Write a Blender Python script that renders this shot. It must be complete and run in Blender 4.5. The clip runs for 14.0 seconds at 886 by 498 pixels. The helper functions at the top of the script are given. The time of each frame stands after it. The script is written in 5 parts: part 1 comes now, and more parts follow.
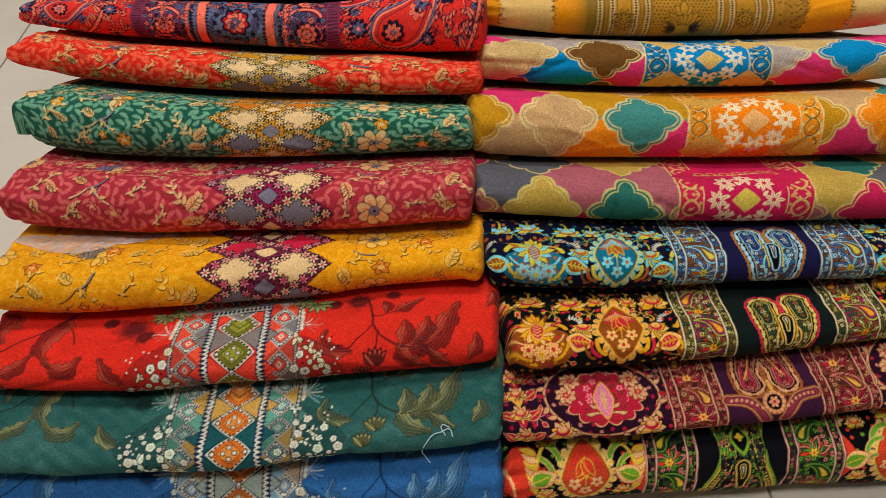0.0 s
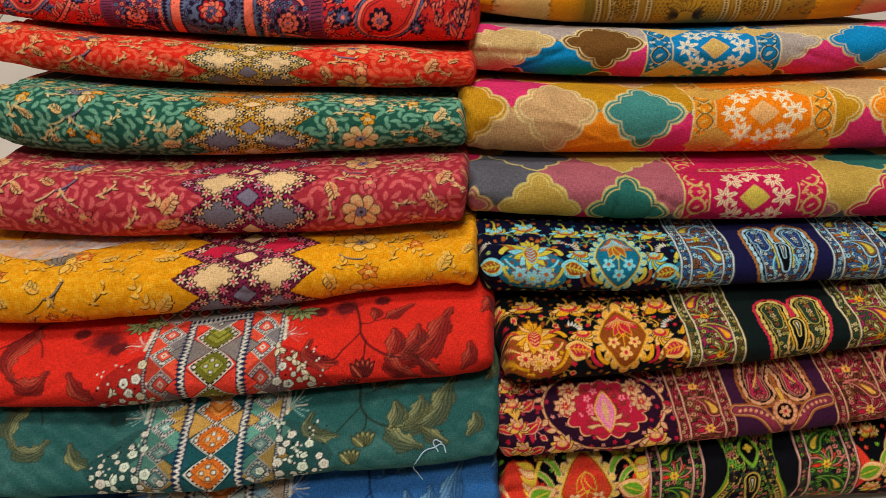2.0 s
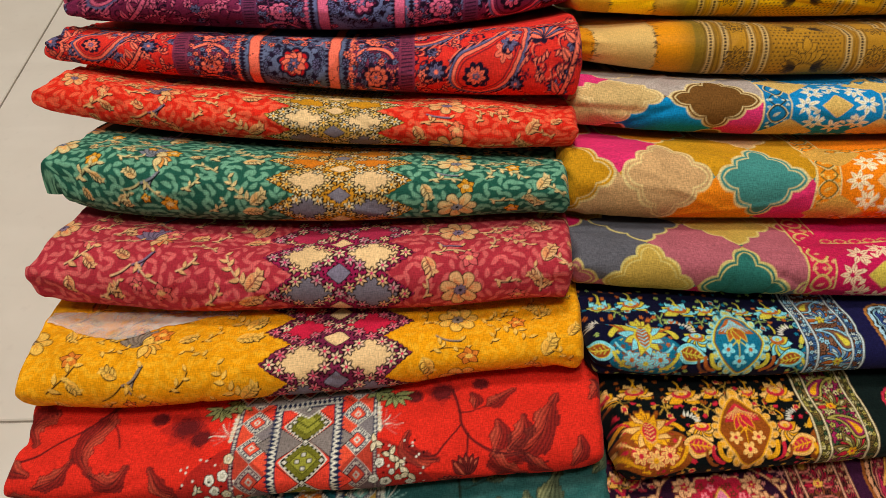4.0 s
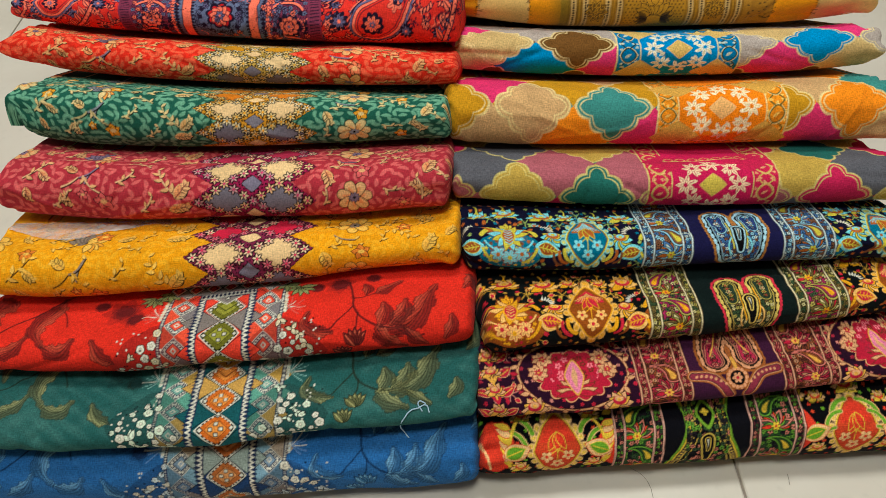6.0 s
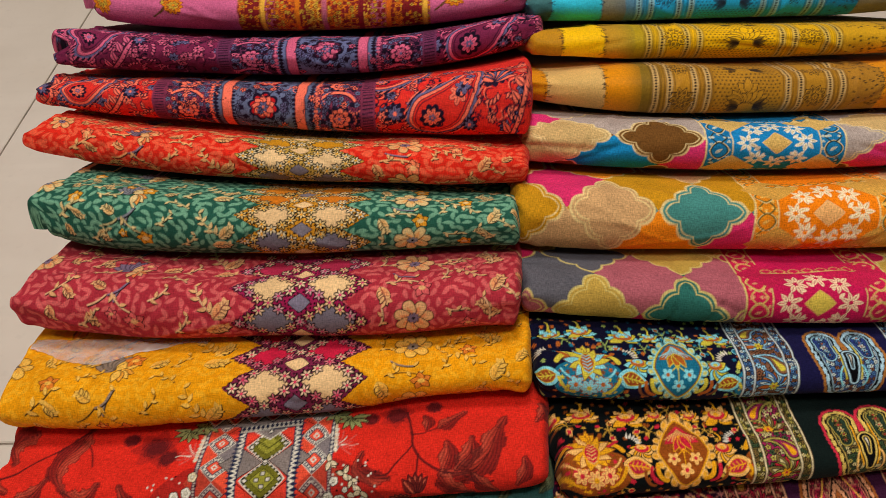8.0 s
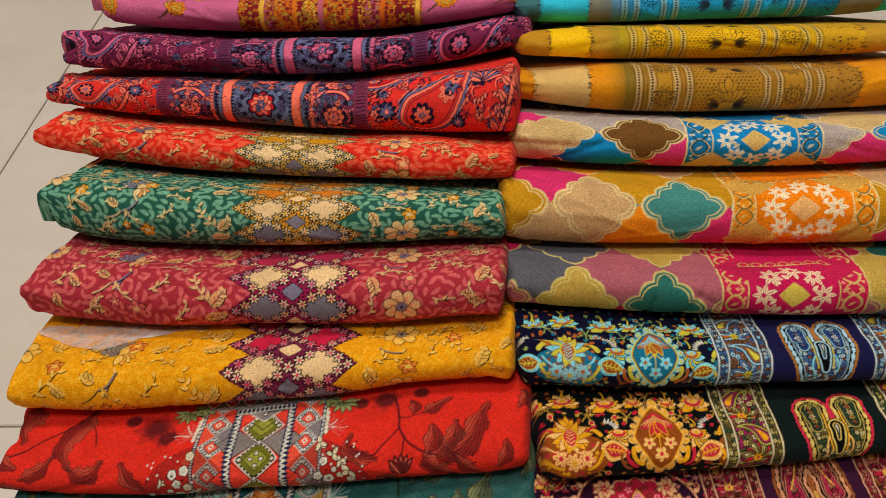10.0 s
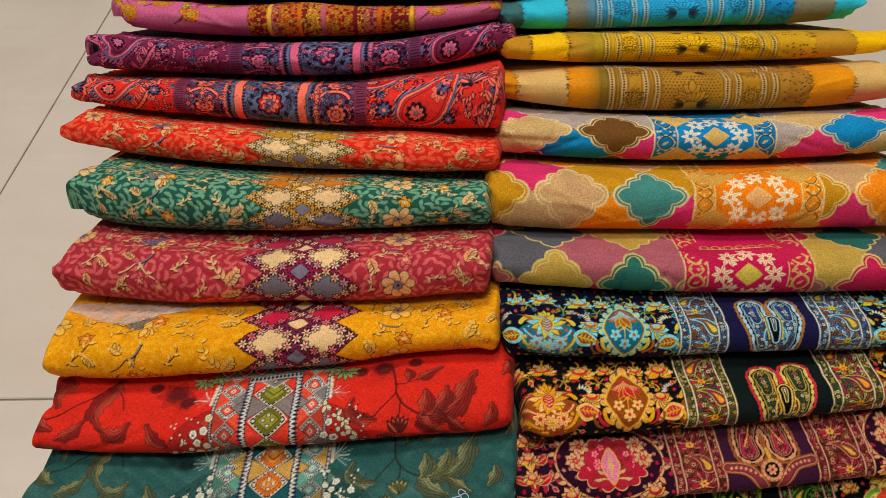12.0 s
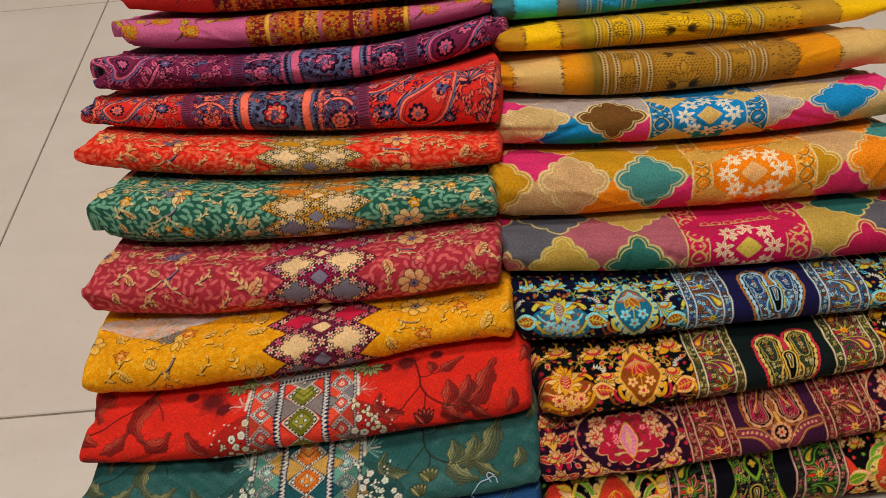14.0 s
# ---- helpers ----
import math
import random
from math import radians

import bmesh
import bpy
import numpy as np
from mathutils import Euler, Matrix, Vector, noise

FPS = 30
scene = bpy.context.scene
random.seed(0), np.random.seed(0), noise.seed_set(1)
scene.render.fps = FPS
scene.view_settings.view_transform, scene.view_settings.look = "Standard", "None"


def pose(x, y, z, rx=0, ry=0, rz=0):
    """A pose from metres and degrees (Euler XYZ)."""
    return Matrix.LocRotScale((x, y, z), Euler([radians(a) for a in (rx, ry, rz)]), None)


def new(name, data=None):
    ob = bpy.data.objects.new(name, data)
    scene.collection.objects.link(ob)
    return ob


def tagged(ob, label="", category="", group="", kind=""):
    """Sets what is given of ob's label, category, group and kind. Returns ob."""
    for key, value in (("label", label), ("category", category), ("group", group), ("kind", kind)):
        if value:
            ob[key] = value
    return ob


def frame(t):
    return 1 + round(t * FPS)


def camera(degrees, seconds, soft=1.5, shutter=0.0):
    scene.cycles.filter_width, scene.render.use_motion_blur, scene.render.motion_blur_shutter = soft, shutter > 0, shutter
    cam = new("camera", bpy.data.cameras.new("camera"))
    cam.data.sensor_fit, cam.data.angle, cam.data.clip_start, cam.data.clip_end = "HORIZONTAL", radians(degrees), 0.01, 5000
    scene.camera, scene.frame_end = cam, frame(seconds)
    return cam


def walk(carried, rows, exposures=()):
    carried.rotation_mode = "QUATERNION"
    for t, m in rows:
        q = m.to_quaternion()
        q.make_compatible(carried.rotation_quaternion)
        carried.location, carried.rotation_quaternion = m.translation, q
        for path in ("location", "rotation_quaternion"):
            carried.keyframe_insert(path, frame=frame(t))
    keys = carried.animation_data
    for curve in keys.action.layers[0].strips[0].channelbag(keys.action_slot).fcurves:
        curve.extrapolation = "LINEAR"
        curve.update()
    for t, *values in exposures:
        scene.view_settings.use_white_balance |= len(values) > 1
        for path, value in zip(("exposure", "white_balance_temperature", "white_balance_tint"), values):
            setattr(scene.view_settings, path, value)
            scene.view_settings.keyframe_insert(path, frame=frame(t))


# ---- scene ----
cam = camera(58.31, 14.0, soft=0.6)
# seconds, eye in metres, yaw, pitch, roll in degrees
ROWS = [
    (0.0, 0.4089, -0.3335, 0.4123, -1.60, -44.51, 0.07),
    (0.5, 0.4049, -0.3267, 0.4095, -1.61, -44.62, -0.04),
    (1.0, 0.4102, -0.3223, 0.4056, -2.21, -44.89, 0.32),
    (1.5, 0.4085, -0.3148, 0.3997, -2.25, -45.36, 0.25),
    (2.0, 0.4112, -0.3092, 0.4016, -2.17, -45.62, 0.06),
    (2.5, 0.4159, -0.2986, 0.3992, -1.71, -46.16, -0.08),
    (3.0, 0.3851, -0.2686, 0.3951, -1.18, -47.12, -0.04),
    (3.2, 0.3653, -0.2479, 0.3966, -1.46, -47.66, 0.15),
    (5.3, 0.3994, -0.3056, 0.4303, -0.56, -45.21, -0.53),
    (5.5, 0.4119, -0.3221, 0.4272, -0.71, -45.35, -0.59),
    (6.0, 0.4214, -0.3477, 0.4239, -1.57, -45.45, -0.30),
    (6.5, 0.4156, -0.3308, 0.4251, -1.25, -45.31, -0.57),
    (7.0, 0.4145, -0.3102, 0.4230, -0.70, -45.12, -0.94),
    (7.5, 0.4068, -0.2895, 0.4248, 0.53, -44.74, -1.58),
    (7.7, 0.4000, -0.2778, 0.4293, 0.64, -44.70, -1.60),
    (9.8, 0.4122, -0.2531, 0.4275, 2.59, -44.72, -2.68),
    (10.0, 0.4147, -0.2840, 0.4391, 2.30, -44.75, -2.44),
    (10.5, 0.4147, -0.3316, 0.4662, 1.14, -44.85, -1.59),
    (11.0, 0.4211, -0.3294, 0.4665, 0.97, -44.86, -1.49),
    (11.5, 0.4173, -0.3262, 0.4650, 0.93, -45.01, -1.49),
    (12.0, 0.4138, -0.3241, 0.4676, 1.14, -44.93, -1.63),
    (12.5, 0.4115, -0.3200, 0.4728, 1.43, -44.94, -1.90),
    (13.0, 0.4091, -0.3188, 0.4770, 2.13, -44.97, -2.70),
    (13.5, 0.4129, -0.3159, 0.4854, 2.06, -45.96, -4.08),
    (14.0, 0.4074, -0.3238, 0.4946, 1.30, -47.41, -5.95),
]
walk(cam, [(t, pose(x, y, z, 90 + pitch, 0, yaw) @ pose(0, 0, 0, 0, 0, roll)) for t, x, y, z, yaw, pitch, roll in ROWS],
     exposures=[(0.0, 0.0, 6200, 4), (2.4, -0.02, 6350, 8), (3.0, 0.1, 6500, 10), (5.3, 0.12, 6050, -4), (6.0, 0.18, 5950, -4), (6.4, -0.08, 6350, 6), (7.0, -0.12, 6500, 10), (7.7, -0.04, 6500, 10),
                (10.0, -0.04, 6450, 7), (13.0, 0.0, 6450, 7), (14.0, -0.1, 6500, 10)])

# ---- world and light ----
world = bpy.data.worlds.new("world")
scene.world = world
world.use_nodes = True
world.node_tree.nodes["Background"].inputs[0].default_value = (1.0, 0.93, 0.84, 1)
world.node_tree.nodes["Background"].inputs[1].default_value = 0.002


# An added area lamp out of view under the ceiling, without a fixture.
def unseen_overhead_lamp(x, y, watts, size):
    data = bpy.data.lights.new("unseen_overhead_lamp", "AREA")
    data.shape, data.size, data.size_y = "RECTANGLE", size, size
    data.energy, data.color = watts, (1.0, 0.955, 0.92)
    ob = new("unseen_overhead_lamp", data)
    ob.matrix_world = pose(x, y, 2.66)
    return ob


# Light from above is assumed; count, places and watts balance front, back and side.
unseen_overhead_lamp(0.3, -0.8, 30, 0.5)
unseen_overhead_lamp(0.35, 0.5, 31, 0.5)
unseen_overhead_lamp(-1.5, 0.4, 5, 0.5)


# ---- materials ----
def material(name, rough=0.6, colour=(0.5, 0.5, 0.5)):
    m = bpy.data.materials.new(name)
    m.use_nodes = True
    b = m.node_tree.nodes["Principled BSDF"]
    b.inputs["Roughness"].default_value = rough
    b.inputs["Base Color"].default_value = (*colour, 1)
    return m, m.node_tree, b


def node(tree, kind, **values):
    n = tree.nodes.new(kind)
    for key, value in values.items():
        n.inputs[key.replace("_", " ")].default_value = value
    return n


def mixed(tree, a, b, factor, mode="MIX"):
    """A colour mix; a and b are sockets or colours, factor a socket or a number."""
    n = tree.nodes.new("ShaderNodeMix")
    n.data_type, n.blend_type = "RGBA", mode
    for slot, value in ((0, factor), (6, a), (7, b)):
        if isinstance(value, bpy.types.NodeSocket):
            tree.links.new(value, n.inputs[slot])
        else:
            n.inputs[slot].default_value = value if slot == 0 else (*value, 1)
    return n.outputs[2]


def ramped(tree, socket, low, high, a=0.0, b=1.0):
    n = tree.nodes.new("ShaderNodeMapRange")
    n.inputs[1].default_value, n.inputs[2].default_value = low, high
    n.inputs[3].default_value, n.inputs[4].default_value = a, b
    tree.links.new(socket, n.inputs[0])
    return n.outputs[0]


def cloth(name, rough, sheen, weave):
    """Printed cotton: the dyed print comes from the cloth's own colour layer, the yarn from fine noise."""
    m, t, b = material(name, rough)
    dye = t.nodes.new("ShaderNodeVertexColor")
    dye.layer_name = "print"
    uv = t.nodes.new("ShaderNodeUVMap")
    stretch = []
    for sx, sy in ((1900, 420), (420, 1900)):
        mp = t.nodes.new("ShaderNodeMapping")
        mp.inputs["Scale"].default_value = (sx, sy, 1)
        t.links.new(uv.outputs[0], mp.inputs[0])
        n = node(t, "ShaderNodeTexNoise", Scale=1.0, Detail=1.5)
        t.links.new(mp.outputs[0], n.inputs["Vector"])
        stretch.append(n.outputs[0])
    yarn = t.nodes.new("ShaderNodeMath")
    yarn.operation = "ADD"
    t.links.new(stretch[0], yarn.inputs[0])
    t.links.new(stretch[1], yarn.inputs[1])
    mp = t.nodes.new("ShaderNodeMapping")
    mp.inputs["Scale"].default_value = (55, 55, 55)
    t.links.new(uv.outputs[0], mp.inputs[0])
    fade = node(t, "ShaderNodeTexNoise", Scale=1.0, Detail=3.0)
    t.links.new(mp.outputs[0], fade.inputs["Vector"])
    c = mixed(t, dye.outputs[0], ramped(t, yarn.outputs[0], 0.7, 1.3, 1 - weave, 1 + weave), 1.0, "MULTIPLY")
    c = mixed(t, c, ramped(t, fade.outputs[0], 0.3, 0.7, 0.88, 1.1), 1.0, "MULTIPLY")
    t.links.new(c, b.inputs["Base Color"])
    b.inputs["Sheen Weight"].default_value = sheen
    b.inputs["Sheen Roughness"].default_value = 0.5
    b.inputs["Specular IOR Level"].default_value = 0.07
    bump = node(t, "ShaderNodeBump", Strength=0.35, Distance=0.0004)
    t.links.new(yarn.outputs[0], bump.inputs["Height"])
    t.links.new(bump.outputs[0], b.inputs["Normal"])
    return m


COTTON = cloth("printed_cotton", 0.85, 0.02, 0.24)
COARSE = cloth("coarse_printed_cotton", 0.88, 0.02, 0.28)
SILK = cloth("soft_silk", 0.55, 0.08, 0.16)


def tile_material():
    m, t, b = material("ivory_floor_tile", 0.3)
    where = t.nodes.new("ShaderNodeNewGeometry").outputs["Position"]
    cloud = node(t, "ShaderNodeTexNoise", Scale=5.0, Detail=5.0, Roughness=0.6)
    grain = node(t, "ShaderNodeTexNoise", Scale=120.0, Detail=3.0)
    mp = t.nodes.new("ShaderNodeMapping")
    mp.inputs["Scale"].default_value = (3, 26, 1)
    t.links.new(where, mp.inputs[0])
    vein = node(t, "ShaderNodeTexNoise", Scale=1.0, Detail=4.0, Distortion=0.6)
    t.links.new(where, cloud.inputs["Vector"])
    t.links.new(where, grain.inputs["Vector"])
    t.links.new(mp.outputs[0], vein.inputs["Vector"])
    c = mixed(t, (0.61, 0.53, 0.44), (0.68, 0.60, 0.51), ramped(t, cloud.outputs[0], 0.35, 0.65))
    c = mixed(t, c, (0.58, 0.50, 0.42), ramped(t, vein.outputs[0], 0.5, 0.75, 0.0, 0.5))
    c = mixed(t, c, (0.52, 0.45, 0.38), ramped(t, grain.outputs[0], 0.6, 0.8, 0.0, 0.35))
    t.links.new(c, b.inputs["Base Color"])
    t.links.new(ramped(t, cloud.outputs[0], 0.3, 0.7, 0.28, 0.42), b.inputs["Roughness"])
    return m


TILE = tile_material()


def noisy(name, colour, dark, scale, rough):
    m, t, b = material(name, rough)
    where = t.nodes.new("ShaderNodeNewGeometry").outputs["Position"]
    n = node(t, "ShaderNodeTexNoise", Scale=scale, Detail=5.0)
    t.links.new(where, n.inputs["Vector"])
    t.links.new(mixed(t, dark, colour, ramped(t, n.outputs[0], 0.35, 0.65)), b.inputs["Base Color"])
    return m


GROUT = noisy("grey_grout", (0.36, 0.30, 0.24), (0.16, 0.13, 0.105), 45, 0.9)
PLASTER = noisy("beige_plaster", (0.42, 0.38, 0.33), (0.37, 0.33, 0.29), 3, 0.85)
CEILING = noisy("white_ceiling_paint", (0.8, 0.78, 0.75), (0.76, 0.74, 0.71), 3, 0.9)
FIBRE = noisy("brown_fibre", (0.16, 0.11, 0.07), (0.10, 0.07, 0.05), 300, 0.7)
THREAD = noisy("pale_blue_thread", (0.42, 0.55, 0.66), (0.34, 0.46, 0.58), 400, 0.8)


def film_material():
    m, t, b = material("clear_plastic_film", 0.22, (0.93, 0.9, 0.86))
    clear = t.nodes.new("ShaderNodeBsdfTransparent")
    clear.inputs[0].default_value = (0.97, 0.95, 0.92, 1)
    both = t.nodes.new("ShaderNodeMixShader")
    where = t.nodes.new("ShaderNodeNewGeometry").outputs["Position"]
    n = node(t, "ShaderNodeTexNoise", Scale=55.0, Detail=4.0, Distortion=1.0)
    t.links.new(where, n.inputs["Vector"])
    t.links.new(ramped(t, n.outputs[0], 0.36, 0.72, 0.14, 0.42), both.inputs[0])
    t.links.new(clear.outputs[0], both.inputs[1])
    t.links.new(b.outputs[0], both.inputs[2])
    t.links.new(both.outputs[0], t.nodes["Material Output"].inputs[0])
    bump = node(t, "ShaderNodeBump", Strength=0.6, Distance=0.001)
    t.links.new(n.outputs[0], bump.inputs["Height"])
    t.links.new(bump.outputs[0], b.inputs["Normal"])
    return m


FILM = film_material()


# ---- the room ----
def box(x0, x1, y0, y1, z0, z1):
    bm = bmesh.new()
    bmesh.ops.create_cube(bm, size=1.0, matrix=Matrix.Translation(((x0 + x1) / 2, (y0 + y1) / 2, (z0 + z1) / 2)) @ Matrix.Diagonal((x1 - x0, y1 - y0, z1 - z0, 1)))
    return bm


def mesh_of(name, bm, mat):
    me = bpy.data.meshes.new(name)
    bm.to_mesh(me)
    bm.free()
    me.materials.append(mat)
    return me


def structure(name, bm, mat, label, category):
    return tagged(new(name, mesh_of(name, bm, mat)), label, category, kind="structure")


SIDE, EDGE_X, EDGE_Y = 0.6, -2.4, -2.4
ROOM = (-2.4, 3.0, -2.4, 3.0)
structure("wall_west", box(-2.52, -2.4, -2.52, 3.12, -0.1, 2.8), PLASTER, "plain beige plastered shop wall", "wall")
structure("wall_east", box(3.0, 3.12, -2.52, 3.12, -0.1, 2.8), PLASTER, "plain beige plastered shop wall", "wall")
structure("wall_south", box(-2.4, 3.0, -2.52, -2.4, -0.1, 2.8), PLASTER, "plain beige plastered shop wall", "wall")
structure("wall_north", box(-2.4, 3.0, 3.0, 3.12, -0.1, 2.8), PLASTER, "plain beige plastered shop wall", "wall")
structure("ceiling", box(-2.52, 3.12, -2.52, 3.12, 2.8, 2.9), CEILING, "plain white painted shop ceiling", "ceiling")
floor = structure("floor", box(-2.4, 3.0, -2.4, 3.0, -0.1, -0.0022), GROUT, "ivory square floor tiles with thin dark joints", "floor")


# ---- folded cloth: the surface ----
NOSE_ROWS, LOW_ROWS, TOP_ROWS = 56, 36, 36
REF_S, REF_B = 0.007, 0.0035         # where a pack's lower front edge is seen, from its tip and its underside


def section(thick, deep):
    """A pack's cross-section from its lower rear round the front fold to its upper rear: distance behind the fold's tip,
    height over its underside as a share of the thickness, and the way along the cloth, counted from the lower front edge."""
    nose = 0.019
    a = np.linspace(0, np.pi / 2, LOW_ROWS)[::-1]
    y1, z1 = nose * (1 - np.cos(a) ** 0.85), 0.5 - 0.47 * np.sin(a) ** 0.92
    b = np.linspace(0, np.pi / 2, NOSE_ROWS)[1:]
    y2, z2 = nose * (1 - np.cos(b) ** 0.85), 0.5 + 0.4 * np.sin(b) ** 0.92
    y3 = np.linspace(nose, nose + 0.032, TOP_ROWS)[1:]
    y = np.concatenate([[deep, deep - 0.006, 0.045], y1, y2, y3, [deep - 0.006, deep]])
    z = np.concatenate([[0.5, 0.05, 0.0], z1, z2, 0.9 + 0.03 * (y3 - nose) / 0.032, [1.0, 0.5]])
    way = np.concatenate([[0], np.cumsum(np.hypot(np.diff(y), np.diff(z) * thick))])
    ref = 3 + np.argmin(np.abs(z1 * thick - REF_B))
    return y, z, way - way[ref] - 0.006


def wave(x, y, seed, scale):
    """Smooth uneven waves, about -1 to 1."""
    r = np.random.RandomState(seed)
    out = 0
    for _ in range(7):
        a, f, p = r.uniform(0, 2 * np.pi), r.uniform(0.5, 1.7) * scale, r.uniform(0, 7)
        out = out + np.sin((x * np.cos(a) + y * np.sin(a)) * f + p)
    return out / 3.5


def fold_y(pack, x):
    d = x - (0.31 if pack["side"] == 0 else 0.58)
    return sum(c * d ** n for n, c in enumerate(pack["line"]))


def surface(pack, columns):
    """The pack's outer cloth as a grid: places (rows, columns, 3), across and along in metres."""
    x0, x1 = pack["x"]
    wide = x1 - x0
    ends = 1 - np.cos(np.linspace(0, np.pi / 2, 9))
    turn = 0.0042
    across = np.concatenate([turn * ends[:-1], np.linspace(turn, wide - turn, columns), wide - turn * ends[:-1][::-1]])
    tilt = pack["tilt"]
    base = fold_y(pack, x0 + across)
    # each pack is as thick as the room under the next one
    thick = (fold_y(pack["next"], x0 + across) - base) * np.sin(tilt) + pack["rise"] * np.cos(tilt)
    thick = np.clip(thick, 0.017, 0.05)
    mean = float(thick.mean())
    y, z, way = section(mean, pack["deep"])
    d = np.minimum(across, wide - across)
    close = np.sqrt(np.clip(1 - (1 - np.clip(d / turn, 0, 1)) ** 2, 0, 1))
    pinch = close * (pack["pinch"] + (1 - pack["pinch"]) * np.clip(d / pack["run"], 0, 1) ** 0.6)
    S, A = np.meshgrid(way, across, indexing="ij")
    Y = np.repeat(y[:, None], len(across), 1)
    Z = (0.5 + (z[:, None] - 0.5) * pinch[None, :]) * thick[None, :]
    Z = Z - ((1 - pinch) * pack["droop"] * thick)[None, :] * 0.5
    seed = pack["seed"]
    lift = wave(A, S, seed, 45) * pack["rumple"] + wave(A * 0.6, S * 1.6, seed + 1, 130) * 0.0005
    for n in range(9):                                                 # creases
        r = np.random.RandomState(seed * 31 + n)
        cx, cs, ang, ln = r.uniform(0.02, wide - 0.02), r.uniform(-0.002, 0.045), r.normal(0, 0.35) + (1.2 if n > 5 else 0), r.uniform(0.015, 0.06)
        u = (A - cx) * np.cos(ang) + (S - cs) * np.sin(ang)
        v = -(A - cx) * np.sin(ang) + (S - cs) * np.cos(ang) + 0.003 * np.sin(u * 60)
        lift = lift + r.choice([-1, 1]) * 0.0009 * np.exp(-(u / ln) ** 2 - (v / 0.0022) ** 2)
    near_end = np.exp(-(d / 0.022) ** 2)
    lift = lift + near_end[None, :] * (wave(A * 0.5, S * 2.0, seed + 3, 190) * 0.0013 + wave(A * 0.9, S * 1.2, seed + 4, 420) * 0.0006)
    lift = lift * (np.clip((S + 0.014) / 0.008, 0, 1) * np.clip((0.066 - S) / 0.012, 0, 1)) * close
    dy, dz = np.gradient(y), np.gradient(z * mean)
    ln = np.hypot(dy, dz) + 1e-9
    Y = Y - lift * (dz / ln)[:, None] + (1 - close)[None, :] * 0.006
    Z = Z + lift * (dy / ln)[:, None]
    fan = np.clip(Y, 0, 0.05)
    slant, lobe = pack["slant"], pack["lobe"]
    ends_x = np.clip(1 - A / 0.05, 0, 1) * slant[0] * fan - np.clip(1 - (wide - A) / 0.05, 0, 1) * slant[1] * fan
    flare = (np.cos(S * 2 * np.pi / 0.031 + seed) + 0.6 * np.cos(S * 2 * np.pi / 0.0142 + seed * 2)) * lobe * 0.7
    k0, k1 = (0.7, 0.3) if pack["side"] == 0 else (0.3, 0.7)
    ends_x = ends_x + (k0 * np.clip(1 - A / 0.03, 0, 1) ** 2 - k1 * np.clip(1 - (wide - A) / 0.03, 0, 1) ** 2) * flare * np.clip((S + 0.01) / 0.01, 0, 1)
    outer = np.clip(1 - (A if pack["side"] == 0 else wide - A) / 0.045, 0, 1) ** 1.4
    inset = np.interp(S * 1000, *pack["ends"]) / 1000
    ends_x = ends_x + (1 if pack["side"] == 0 else -1) * outer * inset
    ys, zs = Y - REF_S, Z - REF_B
    place = np.stack([x0 + A + ends_x, base[None, :] + ys * np.cos(tilt) + zs * np.sin(tilt),
                      np.maximum(pack["z"] + 0.005 - ys * np.sin(tilt) + zs * np.cos(tilt), 0.0005)], -1)
    return place, A, S


def grid_mesh(name, place, A, S, colour, mat):
    rows, cols = A.shape
    me = bpy.data.meshes.new(name)
    index = np.arange(rows * cols).reshape(rows, cols)
    quads = np.stack([index[:-1, :-1], index[:-1, 1:], index[1:, 1:], index[1:, :-1]], -1).reshape(-1, 4)
    me.vertices.add(rows * cols)
    me.vertices.foreach_set("co", place.reshape(-1))
    me.loops.add(quads.size)
    me.loops.foreach_set("vertex_index", quads.reshape(-1))
    me.polygons.add(len(quads))
    me.polygons.foreach_set("loop_start", np.arange(0, quads.size, 4))
    me.polygons.foreach_set("use_smooth", np.ones(len(quads), bool))
    me.update(calc_edges=True)
    layer = me.color_attributes.new("print", "FLOAT_COLOR", "POINT")
    rgba = np.concatenate([colour, np.ones((rows * cols, 1))], 1)
    layer.data.foreach_set("color", rgba.reshape(-1))
    uv = me.uv_layers.new(name="cloth")
    flat = np.stack([A.reshape(-1), S.reshape(-1)], -1)[quads.reshape(-1)]
    uv.data.foreach_set("uv", flat.reshape(-1))
    me.materials.append(mat)
    return me


# ---- printed designs; across and along the cloth in millimetres ----
def linear(rgb):
    c = np.asarray(rgb, float) / 255
    return np.where(c <= 0.04045, c / 12.92, ((c + 0.055) / 1.055) ** 2.4)


def smooth(pts, n):
    """A rounded line through pts, in n even steps."""
    pts = np.asarray(pts, float)
    p = np.vstack([2 * pts[0] - pts[1], pts, 2 * pts[-1] - pts[-2]])
    out = []
    for q in np.linspace(0, len(pts) - 1, n + 1):
        k = min(int(q), len(pts) - 2)
        t, (a, b, c, d) = q - k, p[k:k + 4]
        out.append(0.5 * (2 * b + (c - a) * t + (2 * a - 5 * b + 4 * c - d) * t * t + (3 * b - a - 3 * c + d) * t ** 3))
    return np.array(out)


